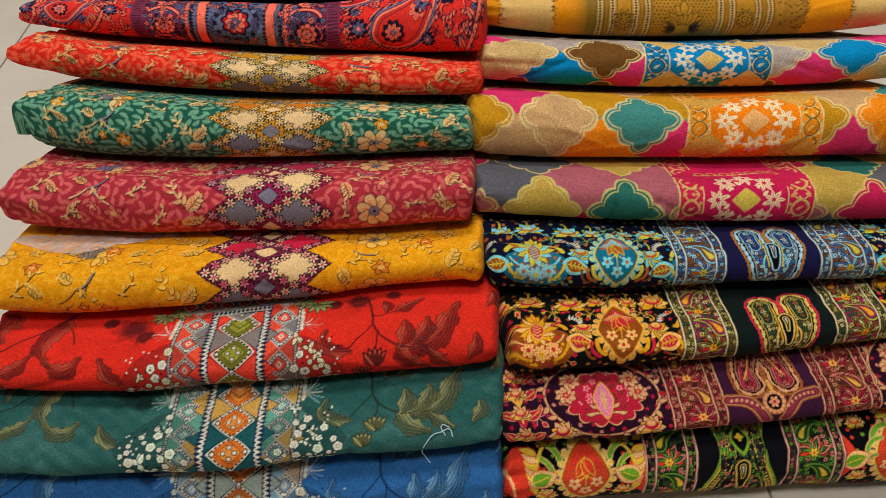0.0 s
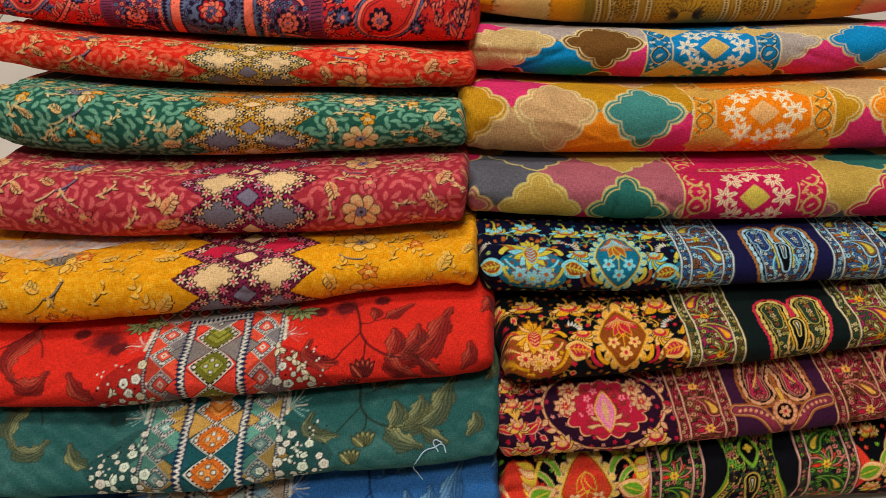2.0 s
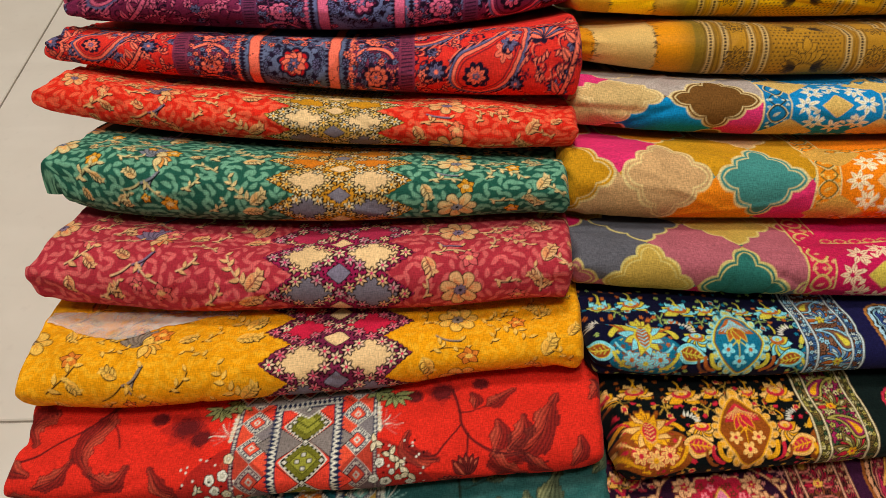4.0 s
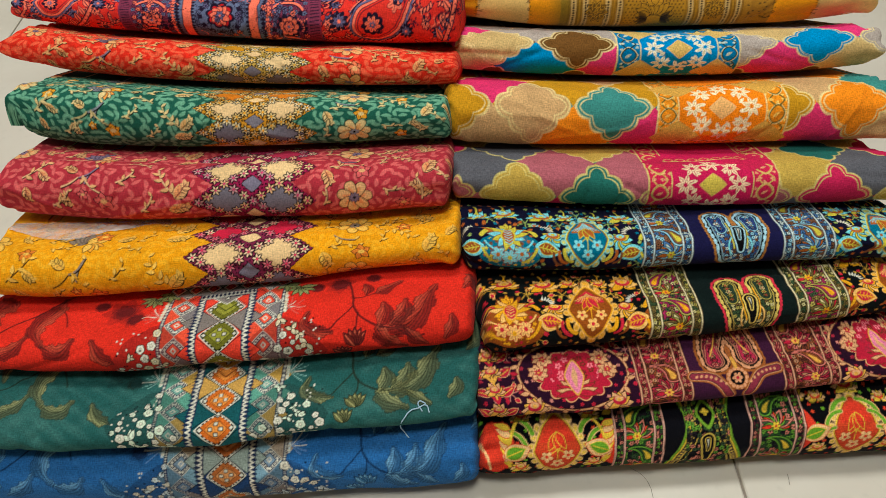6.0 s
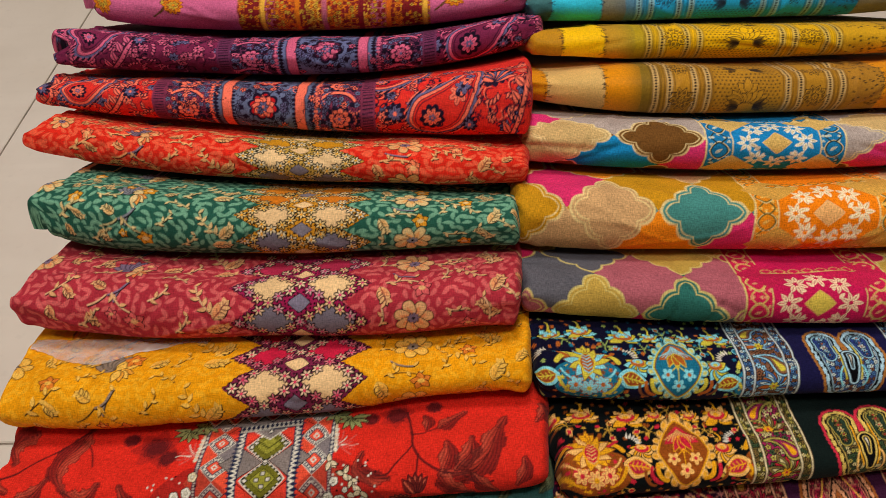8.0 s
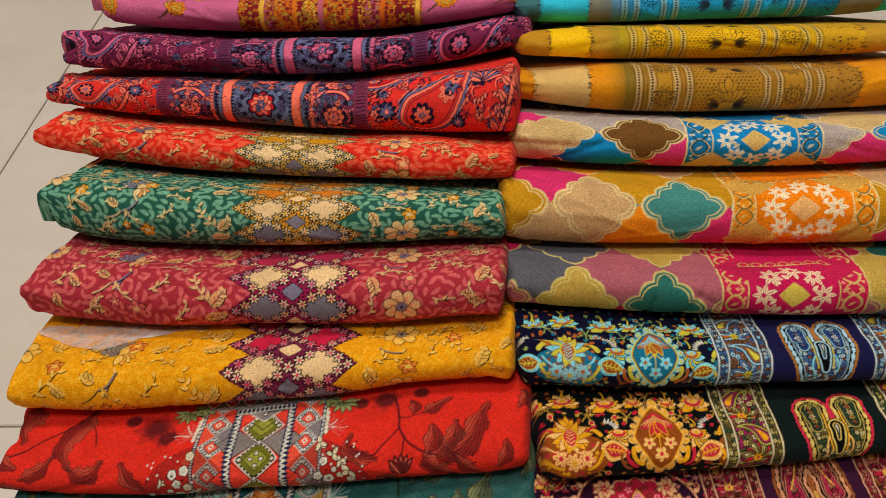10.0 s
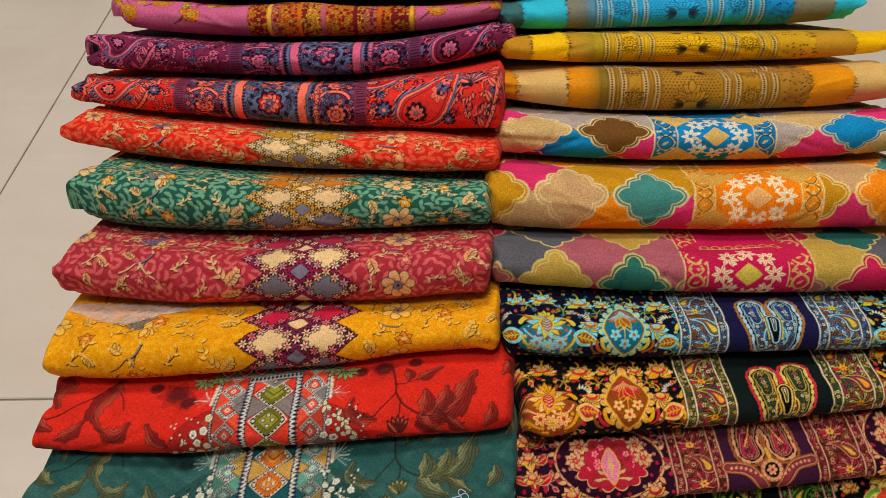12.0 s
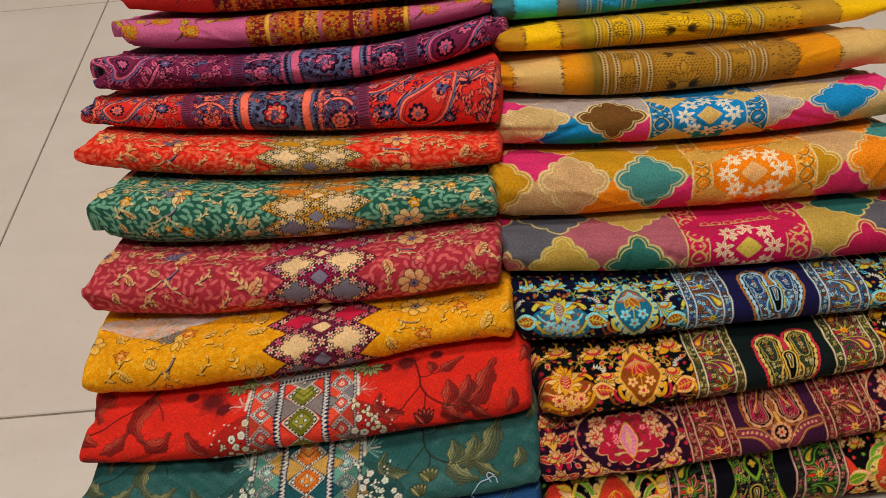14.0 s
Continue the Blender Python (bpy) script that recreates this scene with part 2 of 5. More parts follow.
class Canvas:
    """The dye on one pack's cloth: x across from its left end, y along from the front fold's tip, upwards."""

    def __init__(self, A, S, base, seed, shift=0):
        self.xs, self.ys = A[0] * 1000 + shift, S[:, 0] * 1000
        self.c = np.tile(linear(base), (*A.shape, 1))
        self.r = np.random.RandomState(seed)
        self.wide = self.xs[-1]
        X, Y = np.meshgrid(self.xs, self.ys)
        # the printing screens never sit quite straight
        self.X = X + 0.45 * wave(X, Y, seed + 5, 0.09) + 0.18 * wave(X, Y, seed + 6, 0.5)
        self.Y = Y + 0.45 * wave(X, Y, seed + 7, 0.09) + 0.18 * wave(X, Y, seed + 8, 0.5)

    def patch(self, x0, x1, y0, y1):
        a, b = np.searchsorted(self.xs, (x0 - 1.5, x1 + 1.5))
        i, j = np.searchsorted(self.ys, (y0 - 1.5, y1 + 1.5))
        s = (slice(i, j), slice(a, b))
        return s, self.X[s], self.Y[s]

    def put(self, s, far, colour, soft=0.24, strength=1.0):
        """Dyes where far (in mm, inside negative) is under nought."""
        m = np.clip(0.5 - far / (2 * soft), 0, 1)[..., None] * strength
        self.c[s] = self.c[s] * (1 - m) + linear(colour) * m

    def blob(self, x, y, rx, ry, colour, ang=0.0, p=2.0, strength=1.0):
        R = max(rx, ry)
        s, X, Y = self.patch(x - R, x + R, y - R, y + R)
        u, v = (X - x) * np.cos(ang) + (Y - y) * np.sin(ang), -(X - x) * np.sin(ang) + (Y - y) * np.cos(ang)
        d = (np.abs(u / rx) ** p + np.abs(v / ry) ** p) ** (1 / p)
        self.put(s, (d - 1) * min(rx, ry), colour, strength=strength)

    def diamond(self, x, y, rx, ry, *colours, step=0.9):
        for n, c in enumerate(colours):
            k = n * step
            if rx - k > 0.3 and ry - k * ry / rx > 0.3:
                self.blob(x, y, rx - k, ry - k * ry / rx, c, p=1.08)

    def leaf(self, x, y, l, w, ang, colour, edge=None, vein=None, strength=1.0):
        s, X, Y = self.patch(x - l - 1, x + l + 1, y - l - 1, y + l + 1)
        u, v = (X - x) * np.cos(ang) + (Y - y) * np.sin(ang), -(X - x) * np.sin(ang) + (Y - y) * np.cos(ang)
        t = np.clip(u / l, 0, 1)
        half = w * np.sin(np.pi * t ** 0.8) ** 0.9
        d = np.maximum(np.abs(v) - half, np.maximum(-u, u - l))
        if edge is not None:
            self.put(s, d - 0.45, edge, 0.22)
        self.put(s, d, colour, strength=strength)
        if vein is not None:
            self.put(s, np.maximum(np.abs(v) - 0.3, np.maximum(-u, u - l * 0.85)), vein)

    def flower(self, x, y, r, n, colour, edge=None, heart=None, rot=0.0, deep=0.45, squash=1.0):
        s, X, Y = self.patch(x - r - 1, x + r + 1, y - r - 1, y + r + 1)
        u, v = X - x, (Y - y) / squash
        rho, th = np.hypot(u, v), np.arctan2(v, u) + rot
        rad = r * (1 - deep + deep * np.abs(np.cos(n * th / 2)))
        if edge is not None:
            self.put(s, rho - rad - 0.36, edge, 0.22)
        self.put(s, rho - rad, colour)
        if edge is not None and r > 3:
            self.put(s, np.maximum(np.abs(np.sin(n * th / 2)) * rho * 2 / n - 0.18 - 0 * rho, np.maximum(0.3 * r - rho, rho - 0.8 * r)) + 0.0, edge, 0.2, 0.6)
        if heart is not None:
            self.put(s, rho - r * 0.28, heart)

    def line(self, pts, w, colour, strength=1.0):
        pts = np.asarray(pts, float)
        s, X, Y = self.patch(pts[:, 0].min() - w, pts[:, 0].max() + w, pts[:, 1].min() - w, pts[:, 1].max() + w)
        best = np.full(X.shape, 1e9)
        for (ax, ay), (bx, by) in zip(pts[:-1], pts[1:]):
            dx, dy = bx - ax, by - ay
            t = np.clip(((X - ax) * dx + (Y - ay) * dy) / (dx * dx + dy * dy + 1e-9), 0, 1)
            best = np.minimum(best, np.hypot(X - ax - t * dx, Y - ay - t * dy))
        self.put(s, best - w / 2, colour, 0.25, strength)

    def arc(self, x, y, ang, l, bend, w, colour, n=9):
        """A bent stem from (x, y); gives back its points and headings."""
        pts, heads = [(x, y)], [ang]
        for k in range(n):
            ang += bend / n
            x, y = x + np.cos(ang) * l / n, y + np.sin(ang) * l / n
            pts.append((x, y)), heads.append(ang)
        if w:
            self.line(pts, w, colour)
        return pts, heads

    def sprig(self, x, y, ang, l, bend, stem, leafc, edge=None, n=4, size=4.5, vein=None):
        pts, heads = self.arc(x, y, ang, l, bend, 0.7, stem)
        for k in range(n):
            i = 2 + int(k * 7 / max(n - 1, 1))
            side = 1 if k % 2 else -1
            (px, py), h = pts[i], heads[i]
            self.leaf(px, py, size * (1.1 - 0.08 * k), size * 0.3, h + side * (0.9 - 0.06 * k), leafc, edge, vein)
        self.leaf(*pts[-1], size, size * 0.3, heads[-1], leafc, edge, vein)

    def strip(self, pts, radii):
        """A bent strip along pts: distance outside it, way along (0 to 1) and signed distance from its middle line."""
        pts, R = np.asarray(pts, float), max(radii) + 2
        s, X, Y = self.patch(pts[:, 0].min() - R, pts[:, 0].max() + R, pts[:, 1].min() - R, pts[:, 1].max() + R)
        best, along, side = np.full(X.shape, 1e9), np.zeros(X.shape), np.zeros(X.shape)
        n = len(pts) - 1
        for k, ((ax, ay), (bx, by), ra, rb) in enumerate(zip(pts[:-1], pts[1:], radii[:-1], radii[1:])):
            dx, dy = bx - ax, by - ay
            t = np.clip(((X - ax) * dx + (Y - ay) * dy) / (dx * dx + dy * dy + 1e-9), 0, 1)
            u, v = X - ax - t * dx, Y - ay - t * dy
            d = np.hypot(u, v) - ra - t * (rb - ra)
            near = d < best
            best, along = np.where(near, d, best), np.where(near, (k + t) / n, along)
            side = np.where(near, np.sign(dx * v - dy * u) * np.hypot(u, v), side)
        return s, best, along, side

    def acanthus(self, pts, w, fill, dark, light, lobes=5, strength=0.6):
        """A curled engraved leaf: lobed edge, one half shaded, fine hatching and a dark outline."""
        pts = smooth(pts, 16)
        s, far, along, side = self.strip(pts, [w * np.sin(np.pi * (0.06 + 0.9 * (k / 16) ** 0.9)) ** 0.8 + 0.15 for k in range(17)])
        far = far + 0.3 * w * np.abs(np.sin(np.pi * lobes * (along + 0.10 * np.abs(side) / w))) ** 1.5
        length = np.hypot(*np.diff(pts, axis=0).T).sum()
        hatch = np.sin(2 * np.pi * (np.abs(side) + 0.16 * along * length) / 1.7)
        self.put(s, far, fill, 0.3, strength)
        self.put(s, np.maximum(far, side + 0.1 * w), dark, 0.8, 0.4)
        self.put(s, np.maximum(far + 0.4, 0.25 - side / w), light, 0.5, 0.6)
        self.put(s, np.maximum(far + 0.2, (0.1 - hatch) * 0.5), dark, 0.3, 0.5)
        self.put(s, np.abs(far) - 0.2, dark, 0.25, 0.8)
        self.put(s, np.maximum(np.abs(side) - 0.25, far), dark, 0.25, 0.9)

    def rosette(self, x, y, r, n, petal, ink, heart, rot=0.0, squash=1.0, w=0.3):
        """A small blossom of separate outlined petals."""
        for k in range(n):
            a = rot + k * 2 * np.pi / n
            h, l = np.arctan2(np.sin(a) * squash, np.cos(a)), r * np.hypot(np.cos(a), np.sin(a) * squash)
            self.leaf(x + 0.16 * l * np.cos(h), y + 0.16 * l * np.sin(h), 0.84 * l, w * r * (0.5 + 0.5 * squash), h, petal, ink)
        self.blob(x, y, 0.24 * r, 0.22 * r, heart)

    def column(self, x0, x1, colour, y0=-40, y1=90, strength=1.0):
        s, X, Y = self.patch(x0, x1, y0, y1)
        self.put(s, np.maximum(np.maximum(x0 - X, X - x1), np.maximum(y0 - Y, Y - y1)), colour, 0.3, strength)

    def cells(self, x0, x1, pitch, colours, petals=0, size=0.42, ink=None, y0=-12, y1=60, inside=None):
        """Small motifs, each in its own jittered cell: dots, or flowers of so many petals."""
        s, X, Y = self.patch(x0, x1, y0, y1)
        seed = self.r.randint(9999)
        r = np.random.RandomState(seed)
        jx, jy, kind, turn = (r.rand(64, 64) for _ in range(4))
        best, pick = np.full(X.shape, 1e9), np.zeros(X.shape, int)
        ci, cj = np.floor(X / pitch).astype(int), np.floor(Y / pitch).astype(int)
        th = np.zeros(X.shape)
        for di in (-1, 0, 1):
            for dj in (-1, 0, 1):
                a, b = (ci + di) % 64, (cj + dj) % 64
                u = X - (ci + di + 0.5 + 0.5 * (jx[a, b] - 0.5)) * pitch
                v = Y - (cj + dj + 0.5 + 0.5 * (jy[a, b] - 0.5)) * pitch
                d = np.hypot(u, v)
                near = d < best
                best = np.where(near, d, best)
                pick = np.where(near, (kind[a, b] * len(colours)).astype(int), pick)
                th = np.where(near, np.arctan2(v, u) + 6 * turn[a, b], th)
        rad = size * pitch * (0.55 + 0.45 * np.abs(np.cos(petals * th / 2)) if petals else 1.0)
        ok = np.maximum(x0 - X, X - x1) if inside is None else inside(X, Y)
        if ink is not None:
            self.put(s, np.maximum(best - rad - 0.42, ok), ink, 0.22)
        for n, c in enumerate(colours):
            self.put(s, np.maximum(best - rad, ok) + 9.0 * (pick != n), c, 0.22)
        if petals and ink is not None:
            self.put(s, np.maximum(best - 0.14 * pitch, ok), ink, 0.2)

    def taper(self, pts, radii):
        """The distance from a stroke whose width changes along it."""
        pts, R = np.asarray(pts, float), max(radii) + 4
        s, X, Y = self.patch(pts[:, 0].min() - R, pts[:, 0].max() + R, pts[:, 1].min() - R, pts[:, 1].max() + R)
        best = np.full(X.shape, 1e9)
        for (ax, ay), (bx, by), ra, rb in zip(pts[:-1], pts[1:], radii[:-1], radii[1:]):
            dx, dy = bx - ax, by - ay
            t = np.clip(((X - ax) * dx + (Y - ay) * dy) / (dx * dx + dy * dy + 1e-9), 0, 1)
            best = np.minimum(best, np.hypot(X - ax - t * dx, Y - ay - t * dy) - ra - t * (rb - ra))
        return s, X, Y, best

    def teardrop(self, x, y, r, ang, bend, l, p, fill):
        """A long bent paisley: scalloped rim, light line, patterned fill and a rosette."""
        pts, heads = self.arc(x, y, ang, l, bend, 0, None, 10)
        radii = [r * (1 - (k / 10) ** 1.3) + 0.6 for k in range(11)]
        s, X, Y, far = self.taper(pts, radii)
        scallop = 0.9 * np.abs(np.sin(np.arctan2(Y - y, X - x) * 0.8 * r + (X + Y) * 0.35))
        self.put(s, far - 3.0 - scallop, p["dark"])
        self.put(s, far - 1.9 - scallop, p["mid"])
        self.put(s, far - 1.3, p["dark"])
        self.put(s, far - 0.9, p["light"])
        self.put(s, np.maximum(np.abs(far - 3.3) - 0.8, 0.3 - np.sin((X - Y) * 1.9)), p["light"], 0.3, 0.8)
        self.put(s, far + 0.6, p["dark"])
        self.put(s, far + 1.0, fill)
        self.put(s, np.abs(far + 2.2) - 0.3, p["dark"], 0.25, 0.8)
        for k in (4, 5, 6, 7):
            if radii[k] > 2.2:
                self.flower(*pts[k], radii[k] * 0.62, 6, p["mid"] if k % 2 else p["light"], p["dark"], p["dark"], k * 0.7, 0.5)
        self.flower(x, y, r * 0.66, 9, p["dark"], None, None, 0.2, 0.2)
        self.flower(x, y, r * 0.46, 8, p["light"], p["dark"], p["dark"], 0.2, 0.4)
        self.flower(x, y, r * 0.2, 5, p["mid"], None, p["light"])

    def comb(self, x, y, ang, l, bend, p):
        """A light cord with dark ticks, and looped petals along one side."""
        pts, heads = self.arc(x, y, ang, l, bend, 0, None, 14)
        for k in range(0, 15, 2):
            (px, py), h = pts[k], heads[k]
            q = h + np.pi / 2
            self.leaf(px + 1.5 * np.cos(q), py + 1.5 * np.sin(q), 7.0, 1.7, q - 0.5, p["light"], p["dark"], p["dark"])
        self.line(pts, 3.2, p["dark"])
        self.line(pts, 2.0, p["light"])
        for (px, py), h in zip(pts, heads):
            q = h + np.pi / 2
            self.line([(px - 1.6 * np.cos(q), py - 1.6 * np.sin(q)), (px - 0.2 * np.cos(q), py - 0.2 * np.sin(q))], 0.6, p["dark"])

    def paisley(self, x, y, r, ang, bend, *colours, step=1.0, tail=2.4):
        for n, c in enumerate(colours):
            h, px, py = ang, x, y
            for k in range(14):
                rr = r * (1 - k / 14) ** 0.8 - n * step
                if rr > 0.2:
                    self.blob(px, py, rr, rr, c)
                h += bend / 14
                px, py = px + np.cos(h) * r * tail / 14, py + np.sin(h) * r * tail / 14


INK, CREAM, WHITE = (8, 7, 10), (230, 190, 136), (214, 206, 188)


def tone_leaves(c, tone, pitch, squash, strength=0.9):
    """Short curved leaf strokes in a second tone, strewn apart along a loose flow."""
    seed = c.r.randint(999)
    for n, gx in enumerate(np.arange(-4, c.wide + 4, pitch)):
        for k, gy in enumerate(np.arange(-16, 68, pitch * squash)):
            x, y = gx + c.r.uniform(-0.8, 0.8) + (k % 2) * pitch / 2, gy + c.r.uniform(-0.5, 0.5)
            a = 3.2 * float(wave(np.array(x), np.array(y / squash), seed, 0.05)) + (1.1 if (n + k) % 2 else -0.7) + c.r.uniform(-0.4, 0.4)
            l, bend = pitch * c.r.uniform(0.9, 1.35), c.r.choice([-1, 1]) * c.r.uniform(0.4, 1.5)
            pts = np.array(c.arc(0, 0, a, l, bend, 0, None, 5)[0])
            pts = np.stack([x + pts[:, 0] - l / 2 * np.cos(a), y + (pts[:, 1] - l / 2 * np.sin(a)) * squash], 1)
            s, X, Y, far = c.taper(pts, [0.2, 0.8, 1.15, 1.2, 0.95, 0.25])
            c.put(s, far, tone, 0.3, strength)


def lattice_print(c, p):
    """A sprigged field with a middle border of diamonds held in a net of small blossoms."""
    xm, rows, pitch = p["xm"], p["rows"], p["pitch"]
    squash = min(1.0, pitch / 20.5)
    k = 0.45 + 0.55 * squash
    tone_leaves(c, p["tone"], 5.3, squash, p["tone_strength"])

    def at(u, v):
        return xm + u, p["row"] + v * pitch

    def cream_leaf(u, v, l, ang):
        """A toothed leaf, its dark outline printed a little off."""
        x, y = at(u, v)
        x, y, l = x - 0.5 * l * np.cos(ang), y - 0.5 * l * np.sin(ang) * squash, l * k
        ang = np.arctan2(np.sin(ang) * squash, np.cos(ang))
        c.leaf(x + 0.1, y - 0.4, l * 1.05, l * 0.31, ang, p["ink"])
        c.leaf(x, y, l, l * 0.28, ang, p["leaf"])
        for j in range(4):
            c.leaf(x + (0.25 + 0.17 * j) * l * np.cos(ang), y + (0.25 + 0.17 * j) * l * np.sin(ang), l * 0.34, l * 0.09, ang + (0.9 if j % 2 else -0.9), p["leaf"], p["ink"] if j % 2 == 0 else None)
        c.leaf(x + 0.1 * l * np.cos(ang), y + 0.1 * l * np.sin(ang), l * 0.6, l * 0.13, ang + 0.35, p["warm"], strength=0.5)
        c.line([(x, y), (x + 0.85 * l * np.cos(ang), y + 0.85 * l * np.sin(ang))], 0.45, p["vein"])
        for j in (0.3, 0.5, 0.68):
            for side in (-1, 1):
                q = ang + side * 0.8
                c.line([(x + j * l * np.cos(ang), y + j * l * np.sin(ang)), (x + j * l * np.cos(ang) + 0.2 * l * np.cos(q), y + j * l * np.sin(ang) + 0.2 * l * np.sin(q))], 0.35, p["vein"], 0.8)

    def twig(u, v, ang, l, bend, n, size, stem):
        """A stem with small leaves on both sides."""
        pts, heads = c.arc(*at(u, v), ang, l, bend, 0, None, 9)
        pts = [(x, pts[0][1] + (y - pts[0][1]) * squash) for x, y in pts]
        c.line([(x + 0.4, y - 0.6) for x, y in pts], 0.9, p["ink"])
        c.line(pts, 0.9, stem)
        for j in range(n):
            i = 1 + int(j * 8 / max(n - 1, 1))
            h = heads[i] + (1 if j % 2 else -1) * 0.9
            h, z = np.arctan2(np.sin(h) * squash, np.cos(h)), size * k * (1.15 - 0.06 * j)
            c.leaf(pts[i][0] + 0.15, pts[i][1] - 0.4, z * 1.08, z * 0.26, h, p["ink"])
            c.leaf(*pts[i], z, z * 0.22, h, p["leaf"])

    def bud(u, v, r):
        x, y = at(u, v)
        for j in range(5):
            h = 0.5 + j * 1.25
            c.leaf(x, y, r * k * 1.2, r * 0.42, h, p["bud"], p["ink"])
        c.blob(x, y, r * 0.4, r * 0.3, p["leaf"])

    for up in (0, 2):
        cream_leaf(-70, 0.9 + up, 10, 0.5)
        # the shaded grey bloom
        x, y = at(-91, 0.72 + up)
        for j in range(7):
            h = 2.9 - j * 0.42
            c.leaf(x, y, 12 * k, 3.0 * k, h, p["stem"] if j < 5 else p["leaf"], p["ink"])
        for j in range(4):
            c.leaf(x + 2, y - 1, 8 * k, 2.2 * k, -0.3 - j * 0.5, p["leaf"] if j % 2 else p["warm"], p["ink"])
        # the forked twig with its leaves and buds
        twig(-88, 0.1 + up, -2.3, 13, 0.5, 0, 0, p["stem"])
        twig(-97, -0.3 + up, 0.25, 12, 0.9, 2, 3.6, p["stem"])
        twig(-95, -0.25 + up, -1.2, 14, 0.8, 3, 3.4, p["line"])
        twig(-98, -0.3 + up, -2.3, 11, -0.5, 0, 0, p["line"])
        cream_leaf(-103, -0.02 + up, 9, 2.6)
        cream_leaf(-106, -0.95 + up, 9.5, -1.1)
        bud(-83.5, -0.95 + up, 4.6)
        bud(-95, -0.78 + up, 2.6)
        # the sprig beside the border
        twig(-44, -0.75 + up, 2.5, 20, -0.7, 7, 4.8, p["line"])
        cream_leaf(-40, -0.62 + up, 13, 0.9)
        cream_leaf(-42, -1.18 + up, 13, 0.15)
        bud(-122, 0.35 + up, 4.2)
        twig(-132, -0.4 + up, 0.6, 18, 0.3, 5, 4.6, p["line"])
        cream_leaf(-119, -0.28 + up, 9, -0.7)
        cream_leaf(-128, -0.85 + up, 9, -1.3)
        # beyond the border
        cream_leaf(42.5, -0.38 + up, 11, -1.2)
        twig(44, 0.0 + up, 0.5, 17, -0.9, 4, 3.4, p["line"])
        twig(47, 0.38 + up, -0.6, 12, 0.6, 2, 3.4, p["stem"])
        bud(62, -0.22 + up, 4.4)
        bud(85, -1.3 + up, 3.8)
        twig(78, 0.65 + up, -0.5, 16, -0.3, 6, 4.2, p["line"])
        cream_leaf(100, -0.08 + up, 13, 1.2)
        cream_leaf(97, -0.95 + up, 10, -0.5)
        cream_leaf(93, -0.72 + up, 9, 2.7)
        twig(96, -1.2 + up, 1.3, 15, 0.9, 3, 3.4, p["line"])
        cream_leaf(112, 0.3 + up, 9, 0.9)
        for u, v, a, l, n in ((-60, 0.25, 2.2, 12, 4), (-76, -0.4, 0.3, 12, 4), (-114, -1.1, 0.2, 14, 5), (-110, 0.55, -0.4, 13, 4), (-64, -1.2, 0.4, 12, 4), (-128, 1.0, 0.2, 14, 5),
                              (72, 0.1, 0.9, 12, 4), (74, -0.8, -0.5, 10, 3), (44, 0.9, 0.2, 15, 5), (68, 0.95, -0.3, 14, 5), (92, 0.8, 0.5, 13, 4), (40, -1.15, 0.9, 10, 3), (110, -0.6, 1.9, 12, 4)):
            twig(u, v + up, a, l, 0.9, n, 3.2, p["line"])
        # the two large open flowers
        for u, v in ((57.5, -1.02 + up), (-146, 0.9 + up)):
            x, y = at(u, v)
            for j in range(7):
                h = 0.1 + j * 2 * np.pi / 7
                h = np.arctan2(np.sin(h) * squash, np.cos(h))
                l = 9.5 * (1 if abs(np.cos(h)) > 0.5 else 0.45 + 0.55 * squash)
                for grow, tone in ((0.45, p["ink"]), (0, p["leaf"])):
                    c.blob(x + 0.6 * l * np.cos(h), y + 0.6 * l * np.sin(h), 0.42 * l + grow, 2.9 * k + grow, tone, h, 2.6)
                c.leaf(x, y, l * 0.75, 1.5, h + 0.1, p["warm"], strength=0.6)
            c.flower(x, y, 3.0, 9, p["stem"], p["ink"], p["ink"], 0, 0.3, squash)

    top = p["row"]

    def border(X, Y):
        t = np.abs((Y - top) / pitch - np.round((Y - top) / pitch)) * 2
        return np.abs(X - xm) - (22 + 14 * (1 - t)) + 0.8 * np.sin(X * 1.3) * np.sin(Y * 1.7)

    s, X, Y = c.patch(xm - 40, xm + 40, -14, 62)
    c.put(s, border(X, Y), p["net"])
    c.put(s, np.abs(border(X, Y)) - 0.3, p["ink"], 0.3, 0.8)
    c.cells(xm - 40, xm + 40, 2.1, [INK], 4, 0.3, inside=border)
    for y, big, small in rows:
        for sx in (-15.5, 15.5):
            c.diamond(xm + sx, y, 12.6, 0.47 * pitch, p["ink"], big, step=0.45)
        c.diamond(xm, y - pitch / 2, 6.0, 0.26 * pitch, p["ink"], small, step=0.5)
    spots = set()
    for n in range(-1, 4):
        for i in (-2, 0, 2):
            for sx in (-1, 1):
                for sy in (-1, 1):
                    for j in (0.0, 1 / 3, 2 / 3, 1.0):
                        px, py = xm + 15.5 * (i + sx * j), top + (n + sy * j / 2) * pitch
                        if abs(px - xm) < 34 and -16 < py < 64:
                            spots.add((round(px, 1), round(py, 1)))
    for px, py in sorted(spots):
        px, py, turn = px + c.r.uniform(-0.4, 0.4), py + c.r.uniform(-0.3, 0.3), c.r.uniform(0, 1)
        c.flower(px, py, 3.1, 6, INK, None, None, -turn, 0.3, 0.35 + 0.65 * squash)
        c.rosette(px, py, 2.9, 6, p["petals"][c.r.randint(len(p["petals"]))], INK, p["net2"], turn, 0.35 + 0.65 * squash, 0.17)


